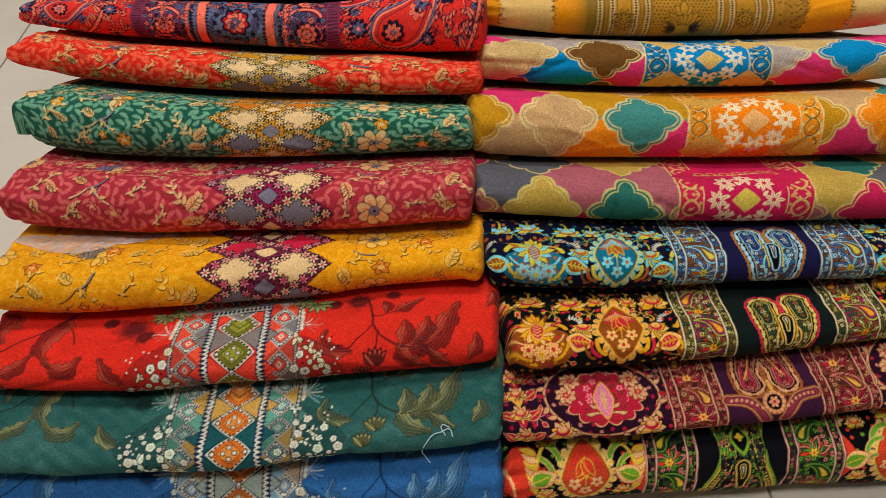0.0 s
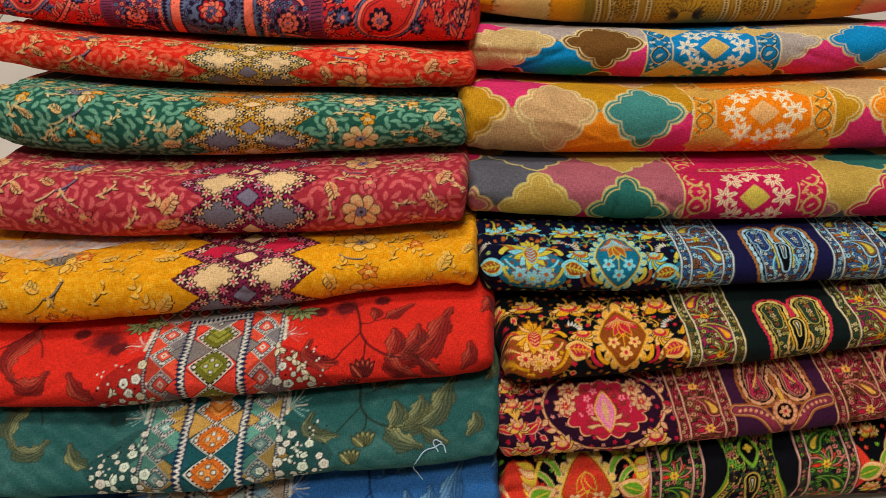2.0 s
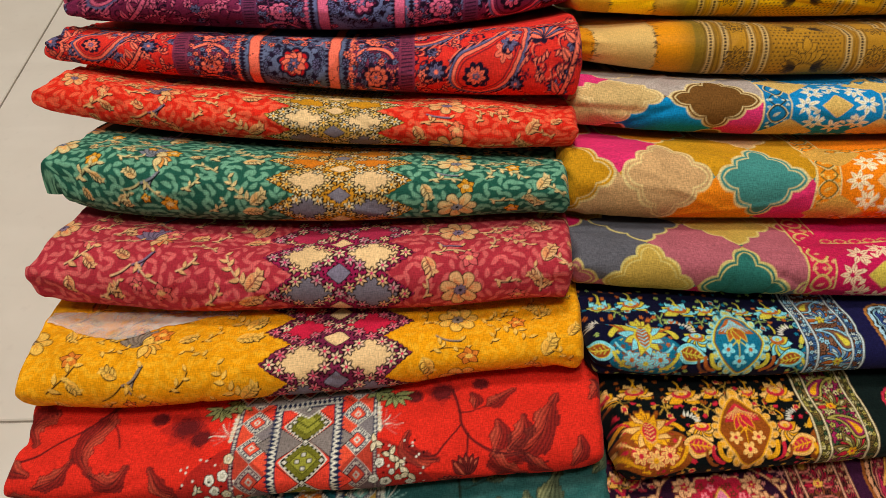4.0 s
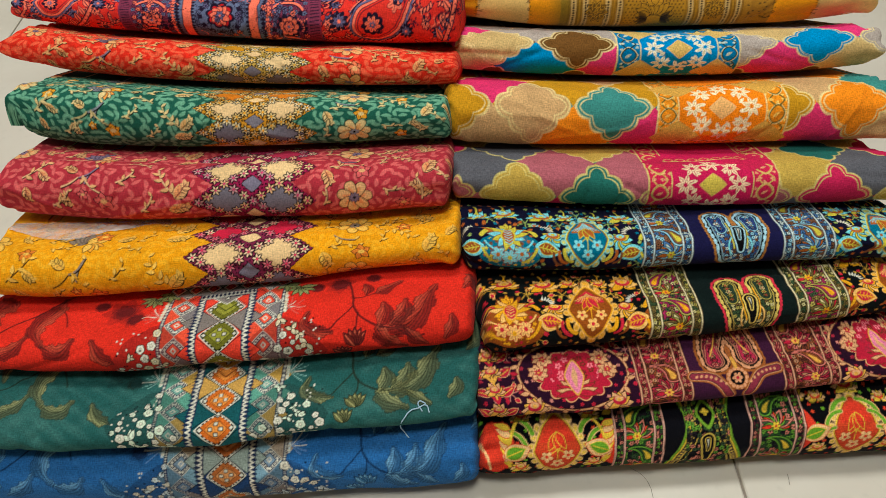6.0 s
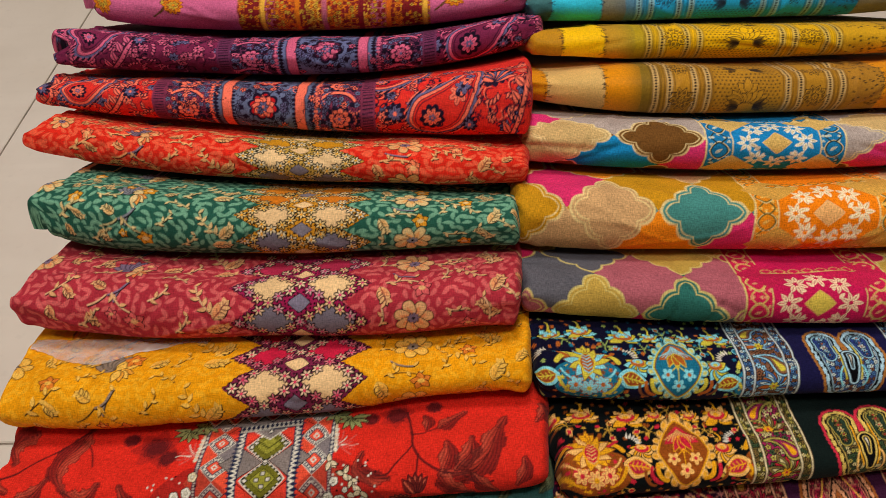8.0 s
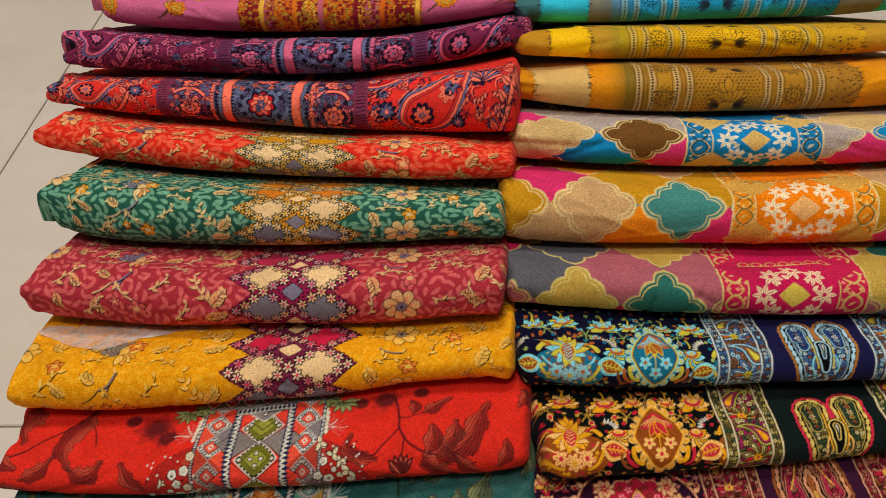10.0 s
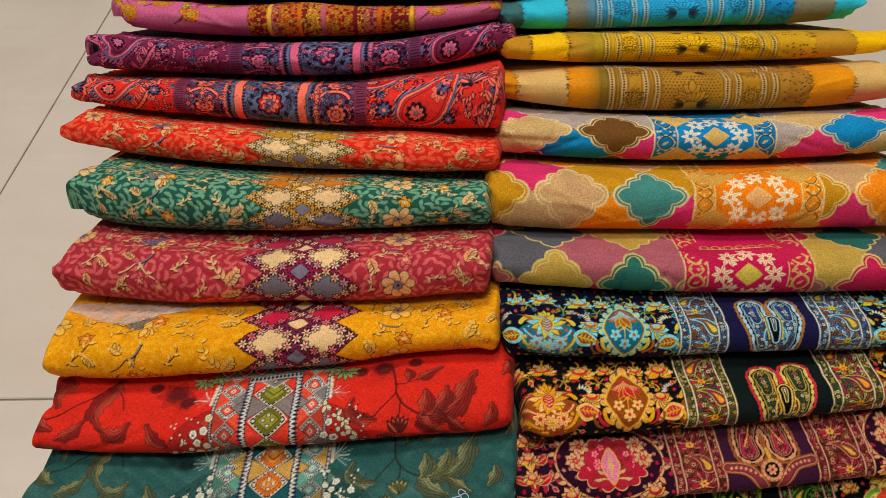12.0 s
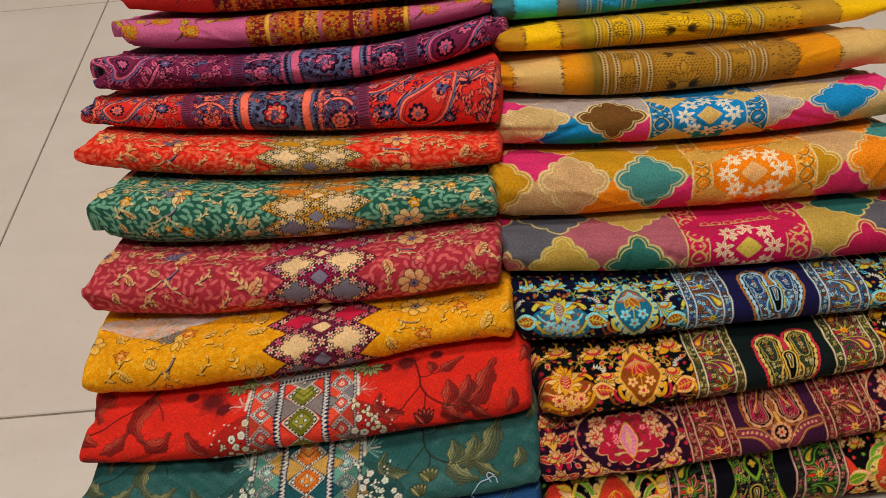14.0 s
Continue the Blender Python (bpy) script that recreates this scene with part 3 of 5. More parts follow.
def kite_print(c, p):
    """Engraved leaves on a plain ground; a middle column of kites between blossom clusters."""
    xm, y0, pitch, lift = p["xm"], p["kite"], p["pitch"], p["kite"] - 18
    half = pitch / 2
    whole = (slice(None), slice(None))
    c.put(whole, 0.25 - wave(c.X, c.Y, 71, 0.11) * 0.5 - 0.35 * wave(c.X, c.Y * 1.5, 72, 0.5), p["haze"], 0.5, p["mist"])

    def up(pts):
        return [(x, y + lift) for x, y in pts]

    def stem(pts, w=0.9):
        c.line(smooth(up(pts), 14), w, p["dark"], 0.85)

    def frond(pts, w, lobes=4):
        c.acanthus(up(pts), 1.3 * w, p["leaf"], p["dark"], p["gleam"], lobes)

    # the shadow of a bouquet and of a rose
    for x, y, r in ((84, 41, 15), (92, 33, 10), (70, 47, 8), (203, 51, 12), (190, 50, 8), (222, 54, 8)):
        for n in range(7):
            h = n * 0.9 + x
            c.leaf(x - 5 * np.cos(h), y + lift - 5 * np.sin(h), r * 1.2, r * 0.36, h, p["shade"], strength=0.36)
            c.arc(x + 0.3 * r * np.cos(h), y + lift + 0.3 * r * np.sin(h), h + 1.4, r * 0.7, 1.6, 0.4, p["dark"])
    # the long branch beyond the border
    stem([(208, 52), (210.5, 39), (211.3, 29), (215, 22), (222, 16.4), (230, 13.5), (241, 12.6)], 1.3)
    stem([(210, 37), (217, 37), (226, 40)])
    stem([(211, 29), (203, 20), (198, 15.4), (188, 18)])
    stem([(214, 24), (213.5, 18), (212.5, 14)])
    stem([(235, 12.6), (243, 8), (250, 9)])
    frond([(226, 14), (240, 14), (248, 22), (251, 32), (255, 43)], 5.6, 4)
    frond([(232, 15), (239, 22), (240, 31)], 4.2, 3)
    frond([(226, 15), (229, 22), (228, 29)], 4.0, 2)
    frond([(224, 39), (229, 42), (237, 49)], 3.2, 2)
    frond([(218, 39), (219, 44), (217, 48)], 2.6, 2)
    frond([(200, 14), (192, 15), (185, 20), (187, 28)], 3.2, 3)
    frond([(224, 14), (230, 6), (240, 2)], 4.2, 3)
    frond([(240, 12), (246, 6), (252, 3)], 3.0, 2)
    frond([(262, 6), (266, 12), (265, 18)], 3.2, 2)
    frond([(270, 40), (274, 46), (272, 52)], 3.0, 2)
    for x, y, r in ((212.5, 10.5, 4.6), (206, 2, 4)):
        for n in range(5):
            c.leaf(x, y + lift - r, r * 2, r * 0.42, np.pi / 2 + (n - 2) * 0.34, p["leaf"], p["dark"], p["gleam"], strength=0.75)
    # the other side
    stem([(52, 58), (47, 53.6), (37, 42), (27, 35), (17, 26), (6, 21)], 1.2)
    stem([(45, 48), (52, 40), (56, 30)])
    frond([(47, 53), (45, 43), (39, 34), (39.5, 25), (46, 16)], 5.4, 4)
    frond([(46, 16), (53, 12.5), (58, 14), (62, 20)], 4.0, 3)
    frond([(20, 52), (13, 49), (8, 42), (12, 31)], 5.2, 3)
    frond([(20, 10), (27, 13), (31, 16), (35, 23)], 3.8, 3)
    frond([(84, 6), (77, 10), (72, 19)], 3.2, 3)
    frond([(8, 4), (14, 2), (22, 4)], 3.6, 3)
    frond([(2, 24), (8, 18), (16, 16)], 3.4, 2)

    # flanking strips of nested squares
    for side in (-1, 1):
        x = xm + side * 23.6
        s, X, Y = c.patch(x - 9, x + 9, -14, 60)
        c.put(s, np.abs(X - x) - 7.8, p["panel"][1])
        for n in range(-2, 4):
            y = y0 + 8 + n * 0.78 * pitch
            q = 0.39 * pitch
            c.diamond(x - 6.5, y + q, 7, q * 0.95, p["panel"][0])
            c.diamond(x + 6.5, y + q, 7, q * 0.95, p["panel"][0] if n % 2 else p["panel"][1])
            c.diamond(x, y, 7.0, q * 0.98, WHITE, p["ink2"], WHITE, step=0.55)
            for j in range(16):
                h = j * np.pi / 8
                g = 5.3 / (abs(np.cos(h)) + abs(np.sin(h)))
                c.blob(x + g * np.cos(h), y + g * np.sin(h) * q / 7, 0.5, 0.45, p["ink2"])
            c.diamond(x, y, 4.3, q * 0.6, p["ink2"], p["fill"], step=0.7)
            c.diamond(x, y, 1.7, q * 0.26, WHITE, p["fill"], step=0.9)
        e = xm + side * 31.8
        c.column(e - 1.1, e + 1.1, p["ink2"])
        for k in range(-12, 52):
            c.blob(e, k * 1.3, 0.6, 0.42, WHITE)
    # blossom clusters spilling outwards
    for side in (-1, 1):
        c.blob(xm + side * 34, lift + 4, 24, 22, p["shade"], p=1.3, strength=0.5)
        laid = []
        for _ in range(240):
            q, y = c.r.uniform(15, 56), c.r.uniform(-12, 30)
            if (q - 31) / 23 + max(y - 4, 0) / 22 > 1.0 or (q < 31 and y > -6 + (q - 15) * 0.75):
                continue
            r = c.r.uniform(1.2, 2.7)
            if any((q - a) ** 2 + (y - e) ** 2 < (1.1 * (r + f)) ** 2 for a, e, f in laid):
                continue
            laid.append((q, y, r))
            x, v = xm + side * q, y + lift
            if c.r.rand() < 0.22:
                for n in range(4):
                    c.leaf(x, v, r * 2.0, r * 0.5, c.r.uniform(0, 6.3), p["pale"], INK)
                continue
            c.flower(x, v, r, 5, WHITE if c.r.rand() < 0.75 else p["pale"], INK, None, c.r.uniform(0, 6), 0.16)
            c.blob(x, v, r * 0.42, r * 0.42, p["heart"], strength=0.7)
            c.blob(x, v, r * 0.25, r * 0.25, WHITE)
        for k in range(40):
            c.blob(xm + side * c.r.uniform(30, 55), lift + c.r.uniform(-8, 24), 0.5, 0.5, WHITE if k % 3 else INK)
        # fans and fine sprays over them
        x = xm + side * 37
        for y, n, l in ((lift + 52, 7, 8.5), (lift + 55, 5, 7)):
            for k in range(n):
                c.leaf(x + (n - 6) * side * 4, y, l, 1.3, np.pi * (0.95 + 1.1 * k / (n - 1)), p["spray"], INK)
        for k in range(9):
            c.arc(x - side * 2, lift + 34, np.pi / 2 + side * (0.3 - 0.36 * k), c.r.uniform(7, 11), side * 0.4, 0.6, p["strand"] if k % 3 else WHITE)
        c.line([(x - side * 3, lift + 30), (x - side * 3.6, lift + 47)], 1.4, p["pale"])
        for k in range(6):
            c.blob(x - side * 3.2, lift + 31 + k * 2.7, 1.1, 0.8, WHITE)
    # kite column: its ground, kites, a chevron, a closing bar and the toothed edges
    bar = y0 + 1.62 * pitch
    c.column(xm - 13, xm + 13, p["side"][1])
    for n in range(-2, 2):
        y = y0 + n * pitch
        for side in (-1, 1):
            c.blob(xm + side * 11.8, y + half, 10.6, half * 0.92, INK, p=1.02)
            c.blob(xm + side * 11.8, y + half, 10.0, half * 0.86, p["side"][0 if n == 0 else 1], p=1.02)
    for n in range(-2, 2):
        y = y0 + n * pitch
        c.diamond(xm, y, 11.0, half * 1.08, WHITE, INK, step=0.7)
        for j in range(20):
            h = j * np.pi / 10
            g = 10.0 / (abs(np.cos(h)) + abs(np.sin(h)))
            c.blob(xm + g * np.cos(h), y + g * np.sin(h) * half / 10, 0.6, 0.5, WHITE)
        c.diamond(xm, y, 9.2, half * 0.9, p["kite_c"])
        c.diamond(xm, y, 6.2, half * 0.6, p["kite_e"], p["kite_d"], step=0.5)
        if n == 1:                                                     # the chevron: notched from above
            c.blob(xm, y + half * 0.98, 8.2, half * 0.62, WHITE, p=1.05)
            c.blob(xm, y + half * 1.0, 7.6, half * 0.56, p["side"][0], p=1.05)
            for side in (-1, 1):
                c.line([(xm, y - 1.6), (xm + side * 5.0, y + 3.2)], 1.3, p["kite_e"])
                c.line([(xm, y - 0.9), (xm + side * 5.0, y + 3.9)], 0.7, p["kite_d"])
                c.diamond(xm + side * 6.4, y + 2.2, 1.5, 1.4, INK, WHITE, step=0.5)
        else:
            for ux, uy in ((0, 0.16), (0, -0.16), (2.7, 0), (-2.7, 0)):
                c.blob(xm + ux, y + uy * pitch, 1.3, 1.2, INK, p=4)
                c.blob(xm + ux, y + uy * pitch, 0.85, 0.78, WHITE, p=4)
        for ux, uy in ((8.2, 0), (-8.2, 0), (0, -0.5), (0, 0.44)):
            c.diamond(xm + ux, y + uy * pitch, 1.7, 1.6, INK, WHITE, step=0.6)
    for side in (-1, 1):
        e = sorted((xm + side * 11.9, xm + side * 16.0))
        c.column(*e, p["ink2"])
        c.column(e[0] + 0.6, e[1] - 0.6, WHITE)
        for k in range(-6, 26):
            c.blob(xm + side * 15.2, k * 2.5, 2.1, 0.95, p["ink2"], p=1.05)
            c.blob(xm + side * 12.6, k * 2.5 + 1.2, 0.9, 0.6, p["ink2"], p=1.1)
    s, X, Y = c.patch(xm - 34, xm + 34, bar - 3, bar + 22)
    over = np.abs(X - xm) - 31
    c.put(s, np.maximum(over, bar + 2.4 - Y), p["side"][0])
    for n in range(-3, 4):
        c.diamond(xm + n * 10, bar + 8, 5.4, 5.2, INK, WHITE, p["fill"], p["ink2"], p["fill"], step=0.9)
    c.put(s, np.maximum(np.abs(X - xm) - 16.2, np.abs(Y - bar) - 2.5), p["ink2"])
    c.put(s, np.maximum(np.abs(X - xm) - 15.6, np.abs(Y - bar) - 1.9), WHITE)
    for n in range(-6, 7):
        c.blob(xm + n * 2.4, bar + 0.4, 1.1, 1.7, p["ink2"], p=1.05)


def scroll_field(c, p, x0, x1, count):
    """Dense small scrolls, rosettes and feathered stems."""
    for _ in range(count):
        x, y, a = c.r.uniform(x0, x1), c.r.uniform(-10, 48), c.r.uniform(0, 6.3)
        pick = c.r.randint(5)
        if pick == 0:
            c.rosette(x, y, c.r.uniform(2.2, 3.6), 7, p["mid"] if c.r.rand() < 0.5 else p["light"], p["dark"], p["dark"], a)
        elif pick == 1:
            c.arc(x, y, a, 9, 4.4, 0.7, p["dark"], 10)
            c.blob(x, y, 0.9, 0.9, p["dark"])
        elif pick == 2:
            pts, heads = c.arc(x, y, a, 11, 1.6, 0.6, p["dark"], 9)
            for k in range(1, 9, 2):
                c.leaf(*pts[k], 2.6, 0.6, heads[k] + 1.1, p["light"], p["dark"])
        elif pick == 3:
            c.arc(x, y, a, 8, -3.4, 0.6, p["light"], 9)
            c.arc(x + 0.8, y - 0.8, a, 8, -3.4, 0.5, p["dark"], 9)
        else:
            for k in range(4):
                c.blob(x + 1.5 * k * np.cos(a), y + 1.5 * k * np.sin(a), 0.5, 0.5, p["dark"])


def paisley_print(c, p):
    w = c.wide
    tone_leaves(c, p["warm"], 6.5, 1.0, 0.5)
    scroll_field(c, p, 0, w, 900)
    q, f = p["pais"], p["base"]
    c.comb(q + 43, -6, 1.0, 50, 0.7, p)
    c.comb(44, -8, 0.7, 52, 0.9, p)
    c.comb(8, -6, 1.25, 54, 0.4, p)
    c.flower(q + 33, 24, 11, 14, p["dark"], None, None, 0.1, 0.2, 0.8)
    for k in range(11):
        c.leaf(q + 33, 18, 13, 1.1, 0.2 + 0.25 * k, p["mid"] if k % 2 else p["light"], p["dark"])
    c.teardrop(q - 28, 30, 8, 0.25, 0.9, 34, p, p["warm"])
    c.teardrop(q, 4, 10.5, 0.35, 1.1, 44, p, f)
    c.teardrop(30, 12, 8.5, 0.5, 1.0, 34, p, f)
    for x, y, r in ((q - 20, 6, 6), (q + 20, 0, 4.5), (62, 14, 5.5), (52, 34, 6), (6, 12, 6)):
        c.flower(x, y, r, 9, p["dark"], None, p["mid"], 0.3, 0.4)
        c.flower(x, y, r * 0.62, 7, p["mid"], p["dark"], p["light"], 0.1, 0.45)
    for k in range(16):
        x, y, a = c.r.uniform(q - 34, w), c.r.uniform(-6, 38), c.r.uniform(0, 6)
        c.arc(x, y, a, 7, 4.2, 0.8, p["dark"], 9)
    s1, s2 = p["stripes"]
    m = (s1 + s2) / 2
    for x0, x1 in ((s1 - 40, s1 - 6), (s2 + 6, s2 + 38)):
        c.column(x0, x1, p["dusk"])
        c.cells(x0, x1, 3.2, [p["light"], p["dark"], p["slate"], p["mid"], p["dusk"]], 5, 0.48, p["dark"])
        for y in (3, 26):
            xx = (x0 + x1) / 2
            c.flower(xx, y, 8, 12, p["dark"], None, p["dark"], 0.2, 0.25)
            for k in range(9):
                h = k * 2 * np.pi / 9
                c.blob(xx + 4.6 * np.cos(h), y + 4.4 * np.sin(h), 1.5, 1.4, p["light"])
            c.arc(xx - 9, y - 11, 0.9, 20, -1.8, 2.0, p["light"])
            c.arc(xx - 9, y - 12.5, 0.9, 20, -1.8, 0.8, p["dark"])
            c.flower(xx, y, 3.4, 9, p["dusk"], p["dark"], p["light"], 0.0, 0.3)
            c.flower(xx, y, 3.2, 6, p["light"], p["dark"], p["mid"])
    c.column(s1 - 44, s1 - 36, p["dusk"])
    c.column(s2 + 34, s2 + 42, p["dusk"])
    for k in range(-4, 26):
        for xx in (s1 - 40, s2 + 38):
            c.line([(xx - 2.6, k * 2), (xx + 2.6, k * 2 + 0.6)], 0.6, p["dark"])
    c.column(s1 - 8, s2 + 8, p["slate"])
    for e, d in ((s1, -1), (s2, 1)):
        c.column(e - 3.2, e + 3.2, p["dark"])
        c.column(e - 2.7, e + 2.7, p["light"])
        for n in range(-6, 26):
            c.blob(e + d * 6.4, n * 2.4, 1.7, 1.3, p["dark"], p=1.3)
            c.blob(e - d * 3.6, n * 2.4 + 1, 1.1, 0.8, p["dark"])
            c.blob(e + d * 9.0, n * 2.4, 1.2, 1.0, p["light"], p=1.5)
    for y in (9, 33):                                                  # a cartouche of curled leaves
        for k in range(26):
            h = k * 2 * np.pi / 26
            x, v = m + 11.5 * np.cos(h), y + 10.5 * np.sin(h)
            c.leaf(x, v, 4.4, 1.1, h + (0.9 if k % 2 else -0.9), p["dark"])
            c.rosette(m + 15.2 * np.cos(h), y + 11.5 * np.sin(h + 0.3), 1.5, 5, p["slate"], p["dark"], p["mid"], h)
        c.flower(m, y, 9.4, 8, p["dark"], None, None, 0.2, 0.22, 0.95)
        c.flower(m, y, 7.6, 8, p["warm"], None, None, 0.2, 0.2, 0.95)
        c.rosette(m, y, 6.6, 9, p["light"], p["dark"], p["dark"], 0.3)
        c.rosette(m, y, 3.0, 6, p["mid"], p["dark"], p["light"], 0.1)
        for sx in (-1, 1):
            c.arc(m + sx * 4, y + 11, np.pi / 2 - sx * 0.8, 10, sx * 2.2, 0.8, p["dark"])
            c.arc(m + sx * 4, y - 11, -np.pi / 2 + sx * 0.8, 10, -sx * 2.2, 0.8, p["dark"])
    pen_work(c, p, 230)


def pen_work(c, p, count):
    """Fine dark curls, dots and ticks between the large motifs."""
    for n in range(count):
        x, y, a = c.r.uniform(p["stripes"][0] - 36, p["stripes"][1] + 34), c.r.uniform(-10, 46), c.r.uniform(0, 6.3)
        if min(abs(x - q) for q in p["stripes"]) < 4:
            continue
        if n % 3 == 0:
            c.arc(x, y, a, 5.5, 3.8, 0.55, p["dark"], 7)
        elif n % 3 == 1:
            for k in range(5):
                c.blob(x + 1.3 * k * np.cos(a + 0.25 * k), y + 1.3 * k * np.sin(a + 0.25 * k), 0.42, 0.42, p["dark"] if n % 2 else p["light"])
        else:
            c.rosette(x, y, 1.9, 6, p["light"] if n % 2 else p["mid"], p["dark"], p["dark"], a)


def garden_print(c, p):
    """Pink ground with orange blossoms, and striped ornament in the middle."""
    for n, x in enumerate((8, 34, 56, 78, 222, 246, 264)):
        y = (8, 20, 9, 24)[n % 4] + c.r.uniform(-2, 2)
        c.arc(x - 12, y - 8, 0.4, 26, 1.5, 1.0, p["stem"])
        c.arc(x + 4, y + 8, 2.4, 16, -1.6, 0.9, p["stem"])
        c.sprig(x - 8, y - 6, 0.6, 18, 1.4, p["stem"], p["leaf"], p["stem"], 5, 6.5, p["dark"])
        r = c.r.uniform(5.5, 8)
        c.flower(x, y, r, 11, p["bloom"], p["dark"], p["dark"], 0.2, 0.25)
        c.flower(x, y, r * 0.6, 7, p["leaf"], p["dark"], p["bloom"], 0.5, 0.35)
        c.flower(x + 12, y + 13, 4, 5, p["leaf"], p["stem"], p["bloom"])
        c.cells(x - 5, x + 5, 1.6, [p["dark"]], 0, 0.18, y0=y - 5, y1=y + 5)
    x0, x1 = p["band"]
    c.column(x0, x1, p["dark"])
    x, k = x0, 0
    tones = p["tones"]
    while x < x1:
        w = (4, 9, 3, 6, 12, 3)[k % 6]
        c.column(x, min(x + w, x1), tones[k % len(tones)])
        if w > 3:
            c.cells(x, min(x + w, x1), 2.6, [p["bloom"], p["dark"], p["leaf"]], 4, 0.42, p["dark"])
        x, k = x + w, k + 1


def medallion_print(c, p):
    """A dark ground with heraldic blossoms, two ornate bands and a plain panel with a double paisley."""
    a0, a1, h0, h1, b0, b1 = p["marks"]
    base, main, lite, hot, pale = p["base"], p["main"], p["lite"], p["hot"], p["pale"]

    def bloom(x, y, r, tip=False):
        """An open flower seen from the side, with a red heart; or a hanging bud."""
        for q in range(9):
            c.leaf(x, y - 0.3 * r, r * (1.25 if q % 2 else 1.1), r * 0.34, -0.5 + q * (np.pi + 1.0) / 8 + (np.pi if tip else 0), pale if q % 2 else lite, INK)
        c.blob(x, y, r * 0.62, r * 0.42, hot)
        c.blob(x, y + 0.14 * r, r * 0.42, r * 0.26, pale)
        c.blob(x, y + 0.05 * r, r * 0.2, r * 0.16, lite)

    def berries(x, y, n, l):
        a = c.r.uniform(0, 6.3)
        for q in range(n):
            h = a + q * 2 * np.pi / n
            px, py = x + l * np.cos(h), y + 0.8 * l * np.sin(h)
            c.arc(x, y, h, l, 0.5, 0.5, p["vine"], 4)
            c.leaf(px, py, 2.9, 1.1, h + 0.4, hot if q % 3 else main, pale if q % 2 else None)

    def almond(x, y, sx, l=15.0):
        """A broad leaf with a light rim and a red heart with veins."""
        h = -0.25 if sx > 0 else np.pi + 0.25
        c.leaf(x, y, l, 5.0, h, pale, INK)
        c.leaf(x + sx * 2.2, y - 0.5, l * 0.72, 3.2, h, p["leaf_in"], lite)
        c.line([(x + sx * 3, y - 0.8), (x + sx * 12, y - 3)], 0.6, lite)
        for q in range(4):
            c.line([(x + sx * (4 + 2 * q), y - 1 - 0.5 * q), (x + sx * (5.2 + 2 * q), y + 0.8 - 0.6 * q)], 0.5, lite)
            c.line([(x + sx * (4 + 2 * q), y - 1 - 0.5 * q), (x + sx * (5.2 + 2 * q), y - 3 - 0.3 * q)], 0.5, lite)

    def shield(x, y, k=1.0):
        s, X, Y = c.patch(x - 21 * k, x + 21 * k, y - 25 * k, y + 27 * k)
        u, v = (X - x) / k, (Y - y) / k
        th = np.arctan2(v, u)
        e = np.where(v > 0, 19.0, 16.0)
        far = ((np.abs(u / 11.5) ** 1.3 + np.abs(v / e) ** 1.3) ** (1 / 1.3) - 1) * 11.5 * k
        teeth = np.abs(np.sin(9 * th + 0.3))
        c.put(s, far - 2.9 * k - 1.9 * k * teeth, INK)
        c.put(s, far - 2.4 * k - 1.9 * k * teeth, pale)
        c.put(s, np.maximum(np.abs(far - 2.6 * k) - 1.0 * k, 0.75 - teeth), lite, 0.24, 0.9)
        c.put(s, np.maximum(np.abs(far - 2.2 * k) - 0.9 * k, teeth - 0.4), INK, 0.24, 0.8)
        c.put(s, far - 0.9 * k, lite)
        c.put(s, far - 0.1 * k, p["brown"])
        c.put(s, far + 0.4 * k, main)
        c.put(s, np.maximum(far + 1.6 * k, (4.5 - v) * k), hot)
        for q in range(-5, 6) if p["style"] == "shield" else ():
            c.line([(x + q * 0.45 * k, y + (14.5 - abs(q) * 0.7) * k), (x + q * 1.55 * k, y + (3.6 + abs(q) * 0.75) * k)], 0.6, pale, 0.8)
        for q in (-1, 0, 1):
            c.leaf(x, y + 9 * k, 9.5 * k, 1.7 * k, -np.pi / 2 + q * 0.45, hot, lite)
        for ux, uy, r in ((-5.4, -3.5, 3.3), (5.4, -3.5, 3.3), (0, -9.0, 3.5)):
            c.line([(x, y + 1 * k), (x + ux * k, y + uy * k)], 0.5, lite)
            c.flower(x + ux * k, y + uy * k, r * k, 5, pale, None, hot, 0.3, 0.5)

    def palmette(x, y, k=1.0):
        s, X, Y = c.patch(x - 24, x + 24, y - 28, y + 4)
        c.put(s, ((np.abs((X - x) / (19 * k)) ** 2 + np.abs((Y - y + 9 * k) / (12 * k)) ** 2) ** 0.5 - 1) * 12, main)
        c.cells(x - 17 * k, x + 17 * k, 3.4, [lite, hot, p["brown"]], 5, 0.34, None, y - 22 * k, y + 2, lambda X, Y: (np.hypot((X - x) / (17 * k), (Y - y + 9 * k) / (10.5 * k)) - 1) * 10)
        for sx in (-1, 1):
            almond(x + sx * 15 * k, y - 6 * k, sx)
            c.arc(x + sx * 16 * k, y + 1 * k, np.pi / 2 + sx * 0.3, 15 * k, sx * 1.5, 2.4, lite, 9)
            c.arc(x + sx * 7 * k, y + 3 * k, 0.6 if sx > 0 else np.pi - 0.6, 9 * k, 0, 1.6, hot, 5)
            for q in range(6):
                h = np.pi / 2 - sx * (0.2 + 0.26 * q)
                c.leaf(x + sx * 19 * k + 4.5 * np.cos(h), y + 5 * k + 4.5 * np.sin(h), 3.4, 0.6, h, WHITE)
            c.arc(x + sx * 3 * k, y - 8 * k, -np.pi / 2 + sx * 1.2, 13 * k, sx * 1.4, 1.0, pale)
            c.arc(x + sx * 16 * k, y - 8 * k, -np.pi / 2 - sx * 0.3, 12 * k, -sx * 0.9, 1.6, lite)
